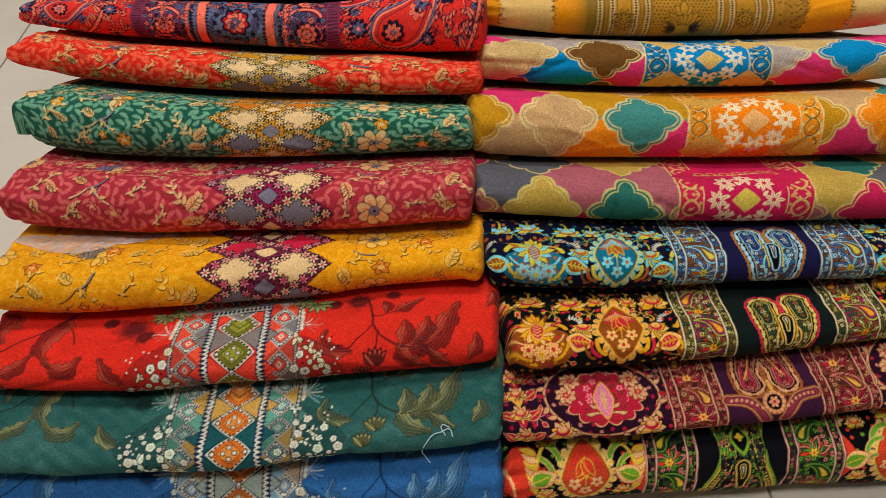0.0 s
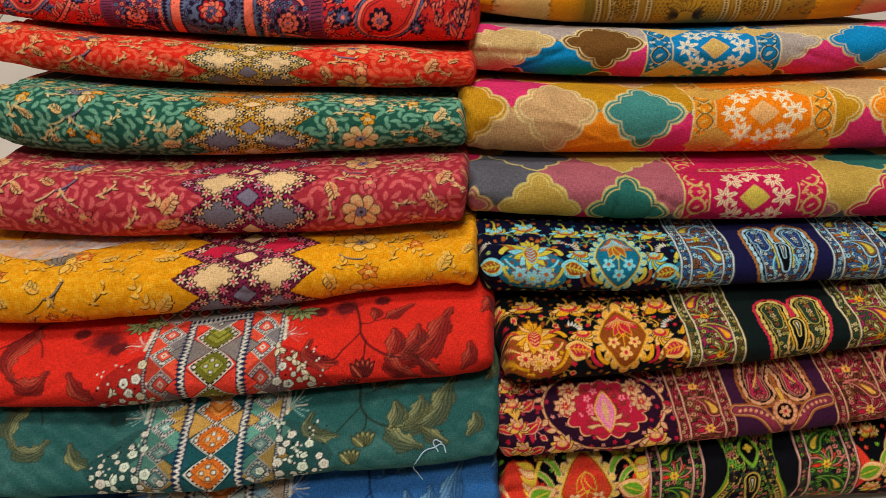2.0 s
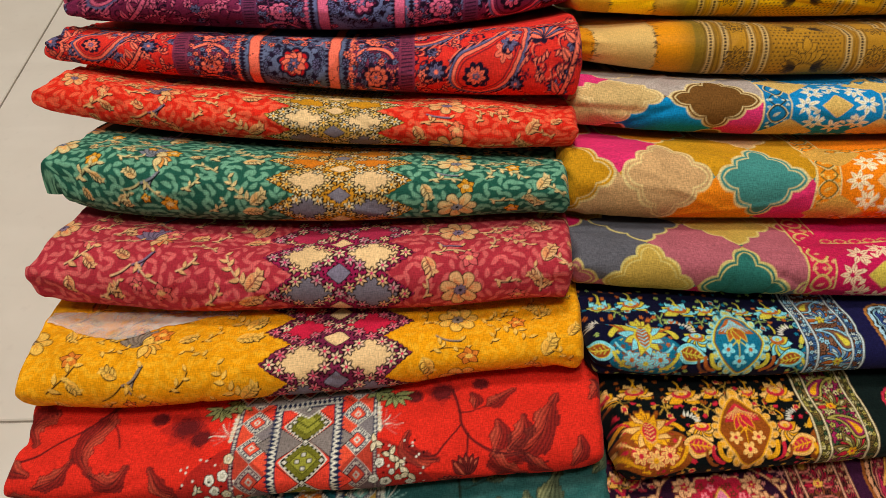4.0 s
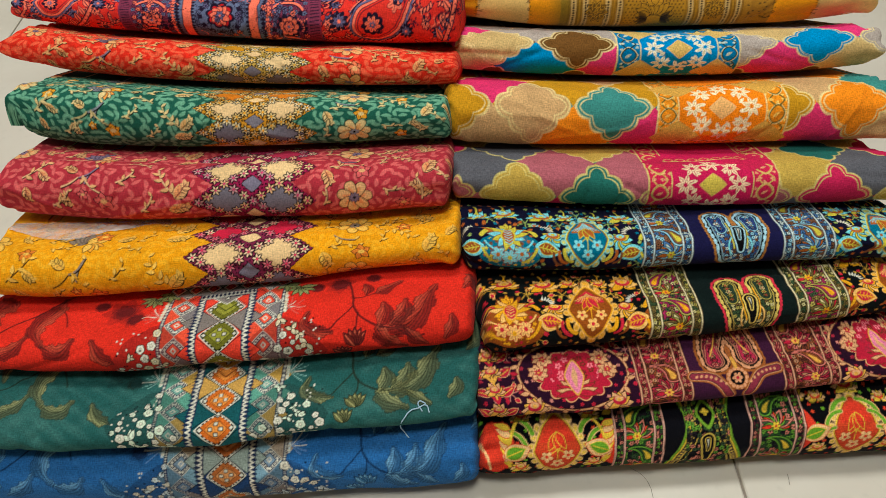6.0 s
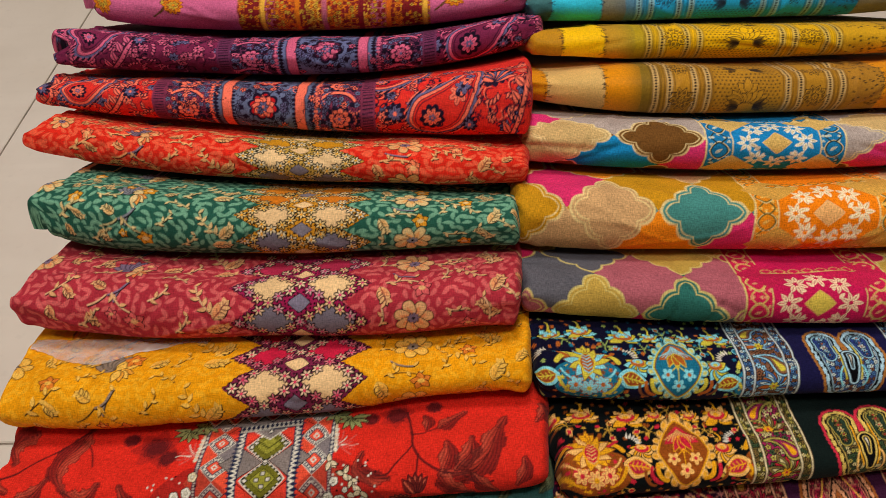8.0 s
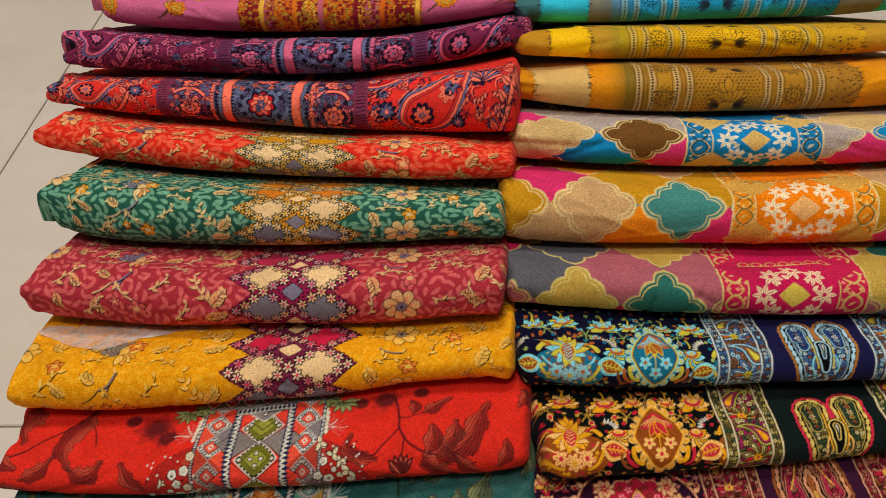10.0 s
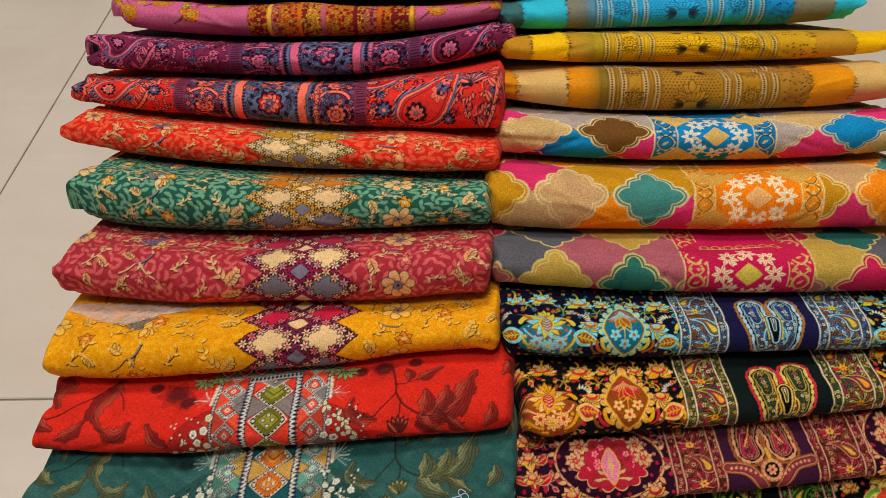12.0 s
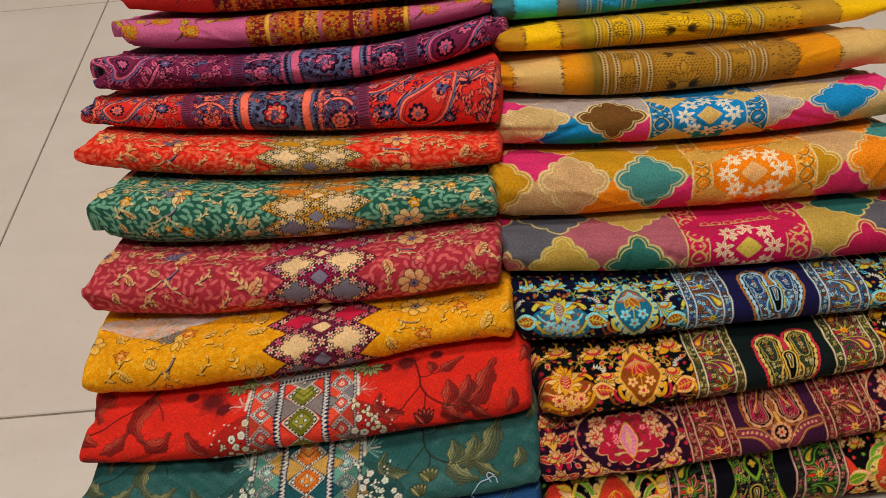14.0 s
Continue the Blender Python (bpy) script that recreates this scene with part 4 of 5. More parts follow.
            c.flower(x + sx * 7 * k, y - 11 * k, 4.2 * k, 6, pale, hot, hot, 0.2, 0.45)
        c.flower(x, y - 13 * k, 4.6 * k, 7, pale, hot, lite, 0.5, 0.45)
        for q in range(13):
            h = np.pi * 2 * q / 13 + np.pi / 2
            l = (11 if np.sin(h) > 0 else 9) * k
            c.leaf(x, y + 1 * k, l * 1.12, 2.3 * k, h, pale if q % 2 else lite, p["brown"])
        c.blob(x, y + 1 * k, 4.6 * k, 7.5 * k, lite, p=1.5)
        c.blob(x, y + 1 * k, 3.6 * k, 6.4 * k, hot, p=1.4)
        for q in range(6):
            for sx in (-1, 1):
                c.line([(x, y + (q * 2 - 5) * k), (x + sx * 2.2 * k, y + (q * 2 - 3.6) * k)], 0.5, pale)
        for q in (-1, 0, 1):
            c.leaf(x, y + 9.5 * k, 5 * k, 1.5 * k, np.pi / 2 + q * 0.8, lite, p["brown"])

    mid = (h0 + h1) / 2
    for side in (1, -1):
        def mx(x):
            return x if side > 0 else 2 * mid - x
        fx, fy = p["focus"]
        c.cells(*sorted((mx(0) if side > 0 else b1, a0 if side > 0 else c.wide)), 6.0, [hot, main, p["vine"]], 5, 0.2, None)
        if p["style"] == "shield":
            for ux, uy in ((-33, 16), (-14, 14), (14, 13), (33, 15), (-2, 27), (-31, -14), (30, -16), (-52, 20), (-50, 4)):
                berries(mx(fx + ux), fy + uy, 5, 4.2)
            for ux, uy, r, tip in ((-43, 28, 6.5, 0), (-23, 24, 7.2, 0), (-9.6, 24, 4.6, 0), (8.5, 22.5, 4.6, 0), (23, 22.5, 7.2, 0), (-19.4, 3, 5.6, 1), (19.2, 1, 5.6, 1), (-58, 26, 6, 0), (42, 26, 6, 0)):
                bloom(mx(fx + ux), fy + uy, r, tip)
                c.arc(mx(fx + ux), fy + uy + 4, 1.2, 6, 1.0, 0.8, lite)
            palmette(mx(fx - 44), fy + 1.5, 0.95)
            palmette(mx(fx + 46), fy - 1, 0.95)
            shield(mx(fx), fy)
            for sx in (-1, 1):
                for q in range(3):
                    c.arc(mx(fx + sx * (9 + 3 * q)), fy - 13 - q, (0.1 if sx > 0 else np.pi - 0.1), 9, sx * 1.6, 2.0 - 0.3 * q, (lite, hot, p["brown"])[q], 8)
        elif p["style"] == "horns":
            shield(mx(fx), fy - 3, 1.08)
            for sx in (-1, 1):
                for q, (ux, uy, l) in enumerate(((13, 12, 14), (17, 5, 13), (19, -2, 10))):
                    c.arc(mx(fx + sx * ux), fy + uy - 5, np.pi / 2 - sx * 0.1, l, -sx * 1.3, 3.4 - 0.5 * q, pale, 9)
                    c.arc(mx(fx + sx * ux), fy + uy - 5, np.pi / 2 - sx * 0.1, l, -sx * 1.3, 2.5 - 0.5 * q, p["vine"], 9)
                x = mx(fx + sx * 34)
                c.blob(x, fy - 2, 12, 17, hot, p=1.5)
                for q in range(7):
                    c.leaf(x - sx * 9, fy - 14 + 4 * q, 9, 2.0, np.pi / 2 - sx * side * (0.5 + 0.12 * q), pale if q % 2 else lite, hot)
                c.arc(x - sx * 8, fy - 14, np.pi / 2 - sx * side * 0.3, 30, sx * side * 0.9, 1.6, lite)
                c.arc(x + sx * 3, fy - 16, np.pi / 2, 32, -sx * side * 0.7, 1.4, pale)
                c.leaf(mx(fx + sx * 29), fy - 6, 15, 5.6, np.pi / 2 + sx * side * 1.2, pale, hot)
                c.leaf(mx(fx + sx * 28), fy - 5.4, 11, 3.6, np.pi / 2 + sx * side * 1.2, p["vine"], lite, lite)
            for ux, uy, r in ((-18, 18, 4.6), (19, 19, 4.6), (0, 26, 6.5), (-32, 24, 6), (32, 22, 6), (-20, -14, 5), (20, -14, 5)):
                bloom(mx(fx + ux), fy + uy, r)
        else:
            for ux, uy in ((-34, 16), (-36, -10), (32, 16), (34, -4), (-24, 24), (22, 24)):
                berries(mx(fx + ux), fy + uy, 6, 4.5)
            ring = [(mx(fx) + 30 * np.cos(h), fy + 1 + 23 * np.sin(h)) for h in np.linspace(0, 2 * np.pi, 49)]
            c.line(ring, 1.7, p["brown"])
            c.line(ring, 1.1, pale)
            for q, (x, y) in enumerate(ring[:-1:2]):
                h = q * 2 * np.pi / 24
                c.leaf(x, y, 4.6, 1.2, h + (0.5 if q % 2 else -0.5), pale if q % 3 else hot, p["brown"])
            x, y = mx(fx), fy
            c.flower(x, y, 22.4, 15, pale, p["brown"], None, 0.1, 0.14, 0.78)
            c.flower(x, y, 21.6, 15, hot, None, None, 0.1, 0.14, 0.78)
            c.cells(x - 15, x + 15, 4.4, [p["brown"], main, (236, 120, 130)], 5, 0.46, hot, y - 12, y + 16, lambda X, Y: (np.hypot((X - x) / 14, (Y - y - 2) / 13) - 1) * 12)
            for sx in (-1, 1):
                for uy in (2, 11):
                    c.rosette(x + sx * (19 - abs(uy - 2) * 0.35), y + uy, 5.6, 8, pale, p["brown"], hot, 0.3)
                    c.flower(x + sx * (19 - abs(uy - 2) * 0.35), y + uy, 2.4, 5, hot, pale, lite)
                for q in range(5):
                    c.leaf(x, y - 12, 11, 1.7, np.pi / 2 - sx * (0.5 + 0.3 * q), pale if q % 2 else hot, p["brown"])
            c.blob(x, y - 2, 5.4, 12, lite, p=1.4)
            c.blob(x, y - 2, 4.6, 10.6, (222, 120, 150), p=1.4)
            c.blob(x, y - 2, 1.6, 7, pale, p=1.4)
            x = mx(fx - 44)
            c.line([(x, -8), (x, 44)], 1.2, lite)
            for y in (0, 12, 24, 36):
                for sx in (-1, 1):
                    c.arc(x, y - 4, np.pi / 2 - sx * 0.9, 11, sx * 1.6, 1.6, hot if y % 24 else lite, 8)
                    c.leaf(x + sx * 3, y, 9, 2.4, np.pi / 2 - sx * 1.0, hot, pale, lite)
                bloom(x, y + 4, 4.6)
            for ux in (-24, 22):
                bloom(mx(fx + ux), fy - 18, 6)
    # the plain panel
    c.column(a1, b0, p["panel"])
    # ornate bands
    for x0, x1 in ((a0, a1), (b0, b1)):
        c.column(x0, x1, p["band"])
        c.cells(x0, x1, 3.3, p["bits"], 5, 0.46, INK)
        m = (x0 + x1) / 2
        for y, sx in ((0, 1), (25, -1), (50, 1)):
            for q in range(9):
                h = np.pi / 2 + (q - 4) * 0.42
                c.leaf(m + sx * 1.5, y + 7, 10.5 if q % 2 else 8.5, 2.3, h, p["bits"][q % 2], INK)
                c.leaf(m + sx * 1.5 + 2 * np.cos(h), y + 7 + 2 * np.sin(h), 6.0, 1.1, h, p["bits"][2] if q % 2 else hot, INK)
            c.flower(m + sx * 1.5, y + 7, 2.6, 6, lite, INK, hot)
            pts, heads = c.arc(m - sx * 6, y - 8, np.pi / 2 - sx * 0.2, 16, -sx * 1.5, 0, None, 8)
            s, X, Y, far = c.taper(pts, [4.2, 4.0, 3.5, 3.0, 2.4, 1.8, 1.3, 0.8, 0.4])
            for g, col in ((0.5, INK), (0, p["bits"][0]), (-0.9, INK), (-1.4, p["band"]), (-2.6, lite)):
                c.put(s, far - g, col)
        for e, d in ((x0, 1), (x1, -1)):
            c.column(min(e, e + d * 6.2), max(e, e + d * 6.2), p["rail"])
            c.cells(min(e + d * 1.0, e + d * 5.4), max(e + d * 1.0, e + d * 5.4), 2.3, p["bits"], 4, 0.46, INK)
            for w in (0.6, 6.0):
                c.column(e + d * w - 0.75, e + d * w + 0.75, INK)
                c.column(e + d * w - 0.42, e + d * w + 0.42, p["rope"])
    # the double paisley
    m, y0 = (h0 + h1) / 2, p["eye"]
    if p["open"]:
        for sx in (-1, 1):
            for off, w, col in ((17, 1.3, p["rim"]), (15.6, 1.0, lite), (13.6, 2.4, p["fill"]), (12.0, 0.8, p["rim2"]), (10.8, 1.0, INK), (9.6, 0.7, p["rim2"])):
                c.line([(m + sx * (off - 5.5 * np.cos((y - y0 - 14) / 12)), y) for y in range(-12, 54, 2)], w, col)
            for y in range(-10, 52, 2):
                c.blob(m + sx * (13.6 - 5.5 * np.cos((y - y0 - 14) / 12)), y, 0.7, 0.6, p["rim2"])
        c.cells(m - 12, m + 12, 3.2, p["bits"], 5, 0.46, INK)
        c.blob(m, y0 + 18, 5.5, 9, p["rim"], p=1.4)
        c.blob(m, y0 + 18, 4, 7, INK, p=1.4)
        c.flower(m, y0 + 19, 2.4, 4, lite, INK)
    else:
        f = -1 if p["flip"] else 1

        def heart(X, Y):
            U, V, best = np.abs(X - m), f * (Y - y0), np.full(X.shape, 1e9)
            for ax, ay, ra, bx, by, rb in ((9.4, 15, 8.8, 9.8, 5, 8.6), (9.8, 5, 8.6, 3.0, -15, 10.4)):
                dx, dy = bx - ax, by - ay
                v = np.clip(((U - ax) * dx + (V - ay) * dy) / (dx * dx + dy * dy), 0, 1)
                best = np.minimum(best, np.hypot(U - ax - v * dx, V - ay - v * dy) - ra - v * (rb - ra))
            return best

        s, X, Y = c.patch(m - 26, m + 26, y0 - 32, y0 + 32)
        far = heart(X, Y)
        turn = np.sin(np.arctan2(f * (Y - y0) - 2, np.abs(X - m) - 6) * 17)
        c.put(s, far - 0.6 - 0.5 * np.abs(turn), p["rim"])
        c.put(s, far + 0.5, INK)
        c.put(s, np.abs(far + 1.7) - 0.95 + 0.5 * (turn < -0.4), p["rim2"])
        c.put(s, far + 3.0, INK)
        c.put(s, far + 3.5, p["rim2"], 0.24, 0.75)
        c.put(s, far + 4.0, p["fill"])
        c.cells(m - 18, m + 18, 2.2, p["bits"], 5, 0.5, INK, y0 - 26, y0 + 26, lambda X, Y: heart(X, Y) + 4.2)
        for sx in (-1, 1):
            s, X, Y, oval = c.taper([(m + sx * 10.0, y0 + f * 15), (m + sx * 9.6, y0 + f * 4)], [4.2, 2.8])
            for grow, col in ((1.0, INK), (0.6, p["bits"][0]), (0.0, INK), (-0.4, p["eye_fill"])):
                c.put(s, oval - grow, col)
            for q in range(5):
                c.rosette(m + sx * 9.9, y0 + f * (17 - 3.2 * q), 2.3 - 0.2 * q, 6, p["bits"][q % 3], INK, hot, q)
            c.arc(m + sx * 3.6, y0 - f * 10, f * (np.pi / 2 - sx * 0.2), 22, sx * 0.3, 0.8, lite)
            c.arc(m + sx * 5, y0 - f * 14, f * (np.pi / 2 - sx * 0.7), 12, sx * 1.3, 0.8, pale)
        if p["flip"]:                                                  # the beaded rosette and the wings under it
            y1 = y0 - 27
            for sx in (-1, 1):
                for w, col in ((7.0, p["rim"]), (5.2, p["rim2"]), (4.4, INK), (3.6, p["fill"])):
                    c.line(smooth([(m + sx * 24, y1 + 4), (m + sx * 13, y1 + 1), (m + sx * 5, y1 - 9)], 10), w, col)
                for q in range(7):
                    c.blob(m + sx * (22 - 2.5 * q), y1 + 3.4 - 0.16 * q * q, 0.8, 0.8, p["rim2"])
            c.blob(m, y1, 6.4, 6.4, p["rim"])
            for q in range(14):
                h = q * np.pi / 7
                c.blob(m + 5.0 * np.cos(h), y1 + 5.0 * np.sin(h), 1.05, 1.05, p["rim2"])
            c.blob(m, y1, 3.9, 3.9, INK)
            c.flower(m, y1, 2.9, 6, p["rim2"], INK, hot)
            c.line([(m, y1 + 6), (m, y0 - 14)], 2.0, lite)
            return
    for grow, col in ((1.5, INK), (0.95, p["rim2"]), (0.1, INK)):             # the dark drop between the lobes
        s, X, Y, far = c.taper([(m, y0 + 3), (m, y0 - 3), (m, y0 - 11)], [3.2, 2.8, 1.2])
        c.put(s, far - grow, col)
    s, X, Y, far = c.taper([(m, y0 + 3), (m, y0 - 4)], [1.3, 0.5])
    c.put(s, far - 0.5, p["rim2"])
    c.put(s, far, INK)
    c.put(s, far + 0.8, WHITE)


def ogee_print(c, p):
    """Scalloped ogee patches edged in cream, and a square panel of petals."""
    P, Q, x0, y0 = p["pitch"], p["rise"], p["x"], p["y"]
    u, v = (c.X - x0) / P, (c.Y - y0) / (2 * Q)
    a, b = u + v, u - v
    # every other patch swells in three lobes along each of its sides
    bulge = 0.074
    a2 = a + bulge * np.where((np.round(a) + np.floor(b)) % 2 == 0, 1, -1) * (np.abs(np.sin(3 * np.pi * b)) ** 0.8 - 0.95) * np.clip(2 - 4 * np.abs(a - np.round(a)), 0, 1)
    b2 = b + bulge * np.where((np.round(b) + np.floor(a)) % 2 == 0, 1, -1) * (np.abs(np.sin(3 * np.pi * a)) ** 0.8 - 0.95) * np.clip(2 - 4 * np.abs(b - np.round(b)), 0, 1)
    ia, ib = np.floor(a2).astype(int), np.floor(b2).astype(int)
    near = np.minimum(np.minimum(a2 - ia, 1 - (a2 - ia)), np.minimum(b2 - ib, 1 - (b2 - ib)))
    tones = np.array([linear(t) for t in p["tones"]])
    pick = (ia * 2 + ib * 3) % len(tones)
    for key, tone in p["patches"].items():
        pick[(ia == key[0]) & (ib == key[1])] = tone
    c.c = tones[pick]
    whole = (slice(None), slice(None))
    d = near * P * 0.62
    c.put(whole, d - 0.6, p["line"], 0.3, 0.9)
    twin = ((ia + 2 * ib) % 3 == 0)
    c.put(whole, np.abs(d - 2.1) - 0.35 + 9.0 * ~twin, p["line"], 0.25, 0.85)
    # the petal panel
    q0, q1, i0, i1 = p["panel"]
    c.column(q0, q1, p["ground"])
    ym = p["mid"]
    for x in (q0, q1):
        c.column(x - 0.5, x + 0.5, p["line"])
    c.cells(q0, q1, 5.0, [p["fleck"]], 3, 0.22)
    for x in (q0 + (i0 - q0) / 2, i1 + (q1 - i1) / 2):                 # a chain of rings, wavy beside them
        for n in range(-2, 5):
            y = ym + n * 17 - 5
            for d, tone in ((0.5, p["line"]), (0.0, p["ink"])):
                c.blob(x, y, 5.0 + d, 5.4 + d, tone, p=1.6)
            c.blob(x, y, 4.2, 4.5, p["ground"], p=1.6)
            c.leaf(x - 2.2, y - 1, 4.6, 0.9, 0.5, p["fleck"])
            for sx in (-1, 1):
                c.line(smooth([(x + sx * 1.5, y + 5), (x + sx * 4.4, y + 8.5), (x + sx * 1.5, y + 12)], 8), 0.9, p["ink"])
                c.blob(x - sx * 3.5, y + 8.5, 1.2, 0.8, p["fleck"])
    c.column(i0, i1, p["ground2"])
    c.column(i0 - 0.35, i0 + 0.35, p["line"])
    c.column(i1 - 0.35, i1 + 0.35, p["line"])
    m, rx = (i0 + i1) / 2, (i1 - i0) / 2
    for sx in (-1, 1):
        for sy in (-1, 1):
            c.blob(m + sx * rx, ym + sy * 21, rx * 0.62, 13, p["corner"], p=1.1)
    petals = p["petal"]
    for k in range(12):                                                # single petals between the blossoms
        t = k * np.pi / 6 + 0.26
        c.leaf(m + rx * 0.40 * np.cos(t), ym + 9.5 * np.sin(t), 4.4, 1.1, t + 0.5, petals)
    s, X, Y = c.patch(i0, i1, ym - 24, ym + 24)
    c.put(s, np.abs(np.abs(Y - ym) - 24) - 0.4, p["line"])
    for k in range(8):
        t = k * np.pi / 4
        x, y = m + rx * 0.66 * np.cos(t), ym + 15.5 * np.sin(t)
        for j in range(7):
            tt = j * 2 * np.pi / 7 + t
            c.leaf(x + 1.1 * np.cos(tt), y + 1.1 * np.sin(tt), 5.2, 1.25, tt, petals)
            c.line([(x + 2.4 * np.cos(tt), y + 2.4 * np.sin(tt)), (x + 5 * np.cos(tt), y + 5 * np.sin(tt))], 0.35, p["corner"])
    c.diamond(m, ym, 8.2, 7.4, p["ink2"], p["heart"], step=0.6)
    for y in (ym + 26, ym - 26):
        for k in range(-3, 4):
            c.blob(m + k * rx / 3.4, y, 3.2, 2.6, p["ink"], p=1.4)
            c.blob(m + k * rx / 3.4, y, 2.5, 1.9, p["ground"], p=1.4)


def stripe_print(c, p):
    """Shaded silk blocks and dotted columns with round blossoms."""
    e = (0, *p["marks"][:3], p["marks"][8], p["marks"][9], p["marks"][10], c.wide)
    for x0, x1, col in ((e[0], e[1], p["deep"]), (e[1], e[2], p["pale"]), (e[2], e[3] - 8, p["rich"]), (e[3] - 8, e[4], p["mid"]), (e[4], e[5], p["mid2"]), (e[5], e[6], p["rich"]), (e[6], c.wide, p["pale"])):
        c.column(x0, x1, col)
    s = (slice(None), slice(None))
    # dye runs softly where blocks meet
    k = np.exp(-((c.X - e[3] + 6) / 9) ** 2)[..., None] * 0.7
    c.c = c.c * (1 - k) + linear(p["shade"]) * k
    a, b, c0, d, fl, ctr, e1, f2, g, h, i = p["marks"]
    for x in (a, b, h, i):                                            # hatched seams
        for _ in range(46):
            y = c.r.uniform(-9, 46)
            c.line([(x + c.r.normal(0, 1.1), y), (x + c.r.normal(0, 1.1), y + c.r.uniform(-1.2, 2.0))], 0.55, p["ink"], 0.8)
    c.column(c0 + 9, d - 9, p["field"], strength=0.7)
    c.column(e1 + 9, g - 9, p["field"], strength=0.7)
    for x in (c0, c0 + 7.5, d - 7.5, d, e1, e1 + 7.5, g - 7.5, g):
        c.column(x - 2.1, x + 2.1, p["ink"], strength=0.6)
        c.column(x - 1.7, x + 1.7, p["rope"])
        for n in range(-7, 34):
            c.blob(x, n * 1.6, 0.75, 0.6, p["ink"])
        for off in (-2.8, 2.8):
            c.column(x + off - 0.25, x + off + 0.25, p["ink"], strength=0.6)
    for x in (fl, f2):
        for y in (p["ring"], p["ring"] + 21, p["ring"] - 21):
            for n in range(10):
                t = n * 2 * np.pi / 10
                c.leaf(x + 2.4 * np.cos(t), y + 2.2 * np.sin(t), 4.6, 1.5, t, p["field"], p["ink"])
                c.leaf(x + 3.6 * np.cos(t), y + 3.3 * np.sin(t), 2.6, 0.9, t, p["ink"], strength=0.7)
            c.flower(x, y, 2.0, 6, p["field"], p["ink"], p["ink"])
    m0, m1 = d + 4, e1 - 4
    c.column(m0, m1, p["field"], strength=0.5)
    for n in range(-6, 26):
        for x in np.arange(m0 + (1.2 if n % 2 else 0), m1, 2.4):
            c.blob(x, n * 2.0, 0.55, 0.5, p["ink"], strength=0.8)
    for y in (p["ring"] - 3, p["ring"] + 22):
        c.blob(ctr, y, 12, 7, p["field"], p=1.6)
        for n in range(9):
            t = np.pi * n / 8
            c.leaf(ctr + 3 * np.cos(t), y + 1, 9.5, 2.2, t, p["field"], p["ink"])
        for sx in (-1, 1):
            for n in range(4):
                c.leaf(ctr + sx * 4, y - 2, 8, 1.9, (0 if sx > 0 else np.pi) + sx * (-0.7 + 0.45 * n), p["ink"], strength=0.75)
            c.leaf(ctr, y + 7, 7, 2.2, np.pi / 2 + sx * 0.9, p["field"], p["ink"])
        c.leaf(ctr, y + 7, 8, 2.2, np.pi / 2, p["field"], p["ink"])
    for _ in range(70):
        x, y = c.r.uniform(g + 4, h - 3), c.r.uniform(-9, 44)
        c.leaf(x, y, 1.9, 0.6, c.r.uniform(-0.6, 0.6), p["ink"], strength=0.8)


# ---- colourways ----
YELLOW = dict(base=(230, 152, 10), tone=(242, 178, 40), leaf=(238, 184, 78), stem=(142, 122, 104), line=(226, 156, 34), ink=(14, 8, 12), vein=(160, 120, 50), bud=(222, 124, 40), 
              xm=151, pitch=21, rows=((60, (196, 30, 60), CREAM), (39, (200, 30, 62), CREAM), (18, CREAM, (120, 110, 124)), (-3, (120, 110, 124), CREAM)), net=(120, 34, 66), net2=(220, 40, 90), row=18, warm=(234, 158, 50), tone_strength=0.5, petals=[(232, 180, 150), (222, 120, 130), (236, 196, 160)])
MAROON = dict(base=(166, 44, 56), tone=(212, 96, 94), leaf=(222, 166, 112), stem=(122, 100, 122), line=(218, 170, 126), ink=(16, 7, 14), vein=(120, 50, 50), bud=(210, 90, 90), 
              xm=153, pitch=20.5, rows=((49.5, (170, 40, 70), CREAM), (29, CREAM, (122, 112, 130)), (8.5, (122, 112, 124), CREAM), (-12, CREAM, CREAM)), net=(150, 26, 72), net2=(214, 50, 110), row=29, warm=(226, 120, 70), tone_strength=0.85, petals=[(236, 200, 160), (240, 190, 140), (206, 150, 150)])
GREEN = dict(base=(36, 86, 70), tone=(118, 170, 138), leaf=(220, 192, 132), stem=(130, 130, 138), line=(196, 182, 126), ink=(10, 9, 11), vein=(110, 96, 60), bud=(222, 152, 40), 
             xm=153.5, pitch=15, rows=((48.8, (204, 120, 28), (122, 112, 120)), (33.8, (206, 116, 26), CREAM), (18.9, CREAM, (124, 116, 126)), (4, (122, 114, 126), CREAM), (-11, CREAM, CREAM)), net=(206, 140, 36), net2=(236, 160, 40), row=18.9, warm=(230, 150, 70), tone_strength=0.85, petals=[(236, 214, 170), (240, 206, 140), (226, 190, 120)])
SCARLET = dict(base=(218, 40, 24), tone=(240, 98, 66), leaf=(232, 168, 108), stem=(132, 106, 124), line=(232, 160, 104), ink=(14, 8, 10), vein=(150, 60, 40), bud=(232, 120, 80), 
               xm=162.5, pitch=13.8, rows=((36.5, (190, 128, 24), CREAM), (22.7, (196, 134, 26), CREAM), (8.9, (232, 194, 140), (122, 112, 122)), (-4.9, (122, 112, 122), CREAM)), net=(196, 156, 70), net2=(236, 170, 50), row=8.9, warm=(236, 120, 70), tone_strength=0.8, petals=[(236, 214, 170), (240, 206, 140)])
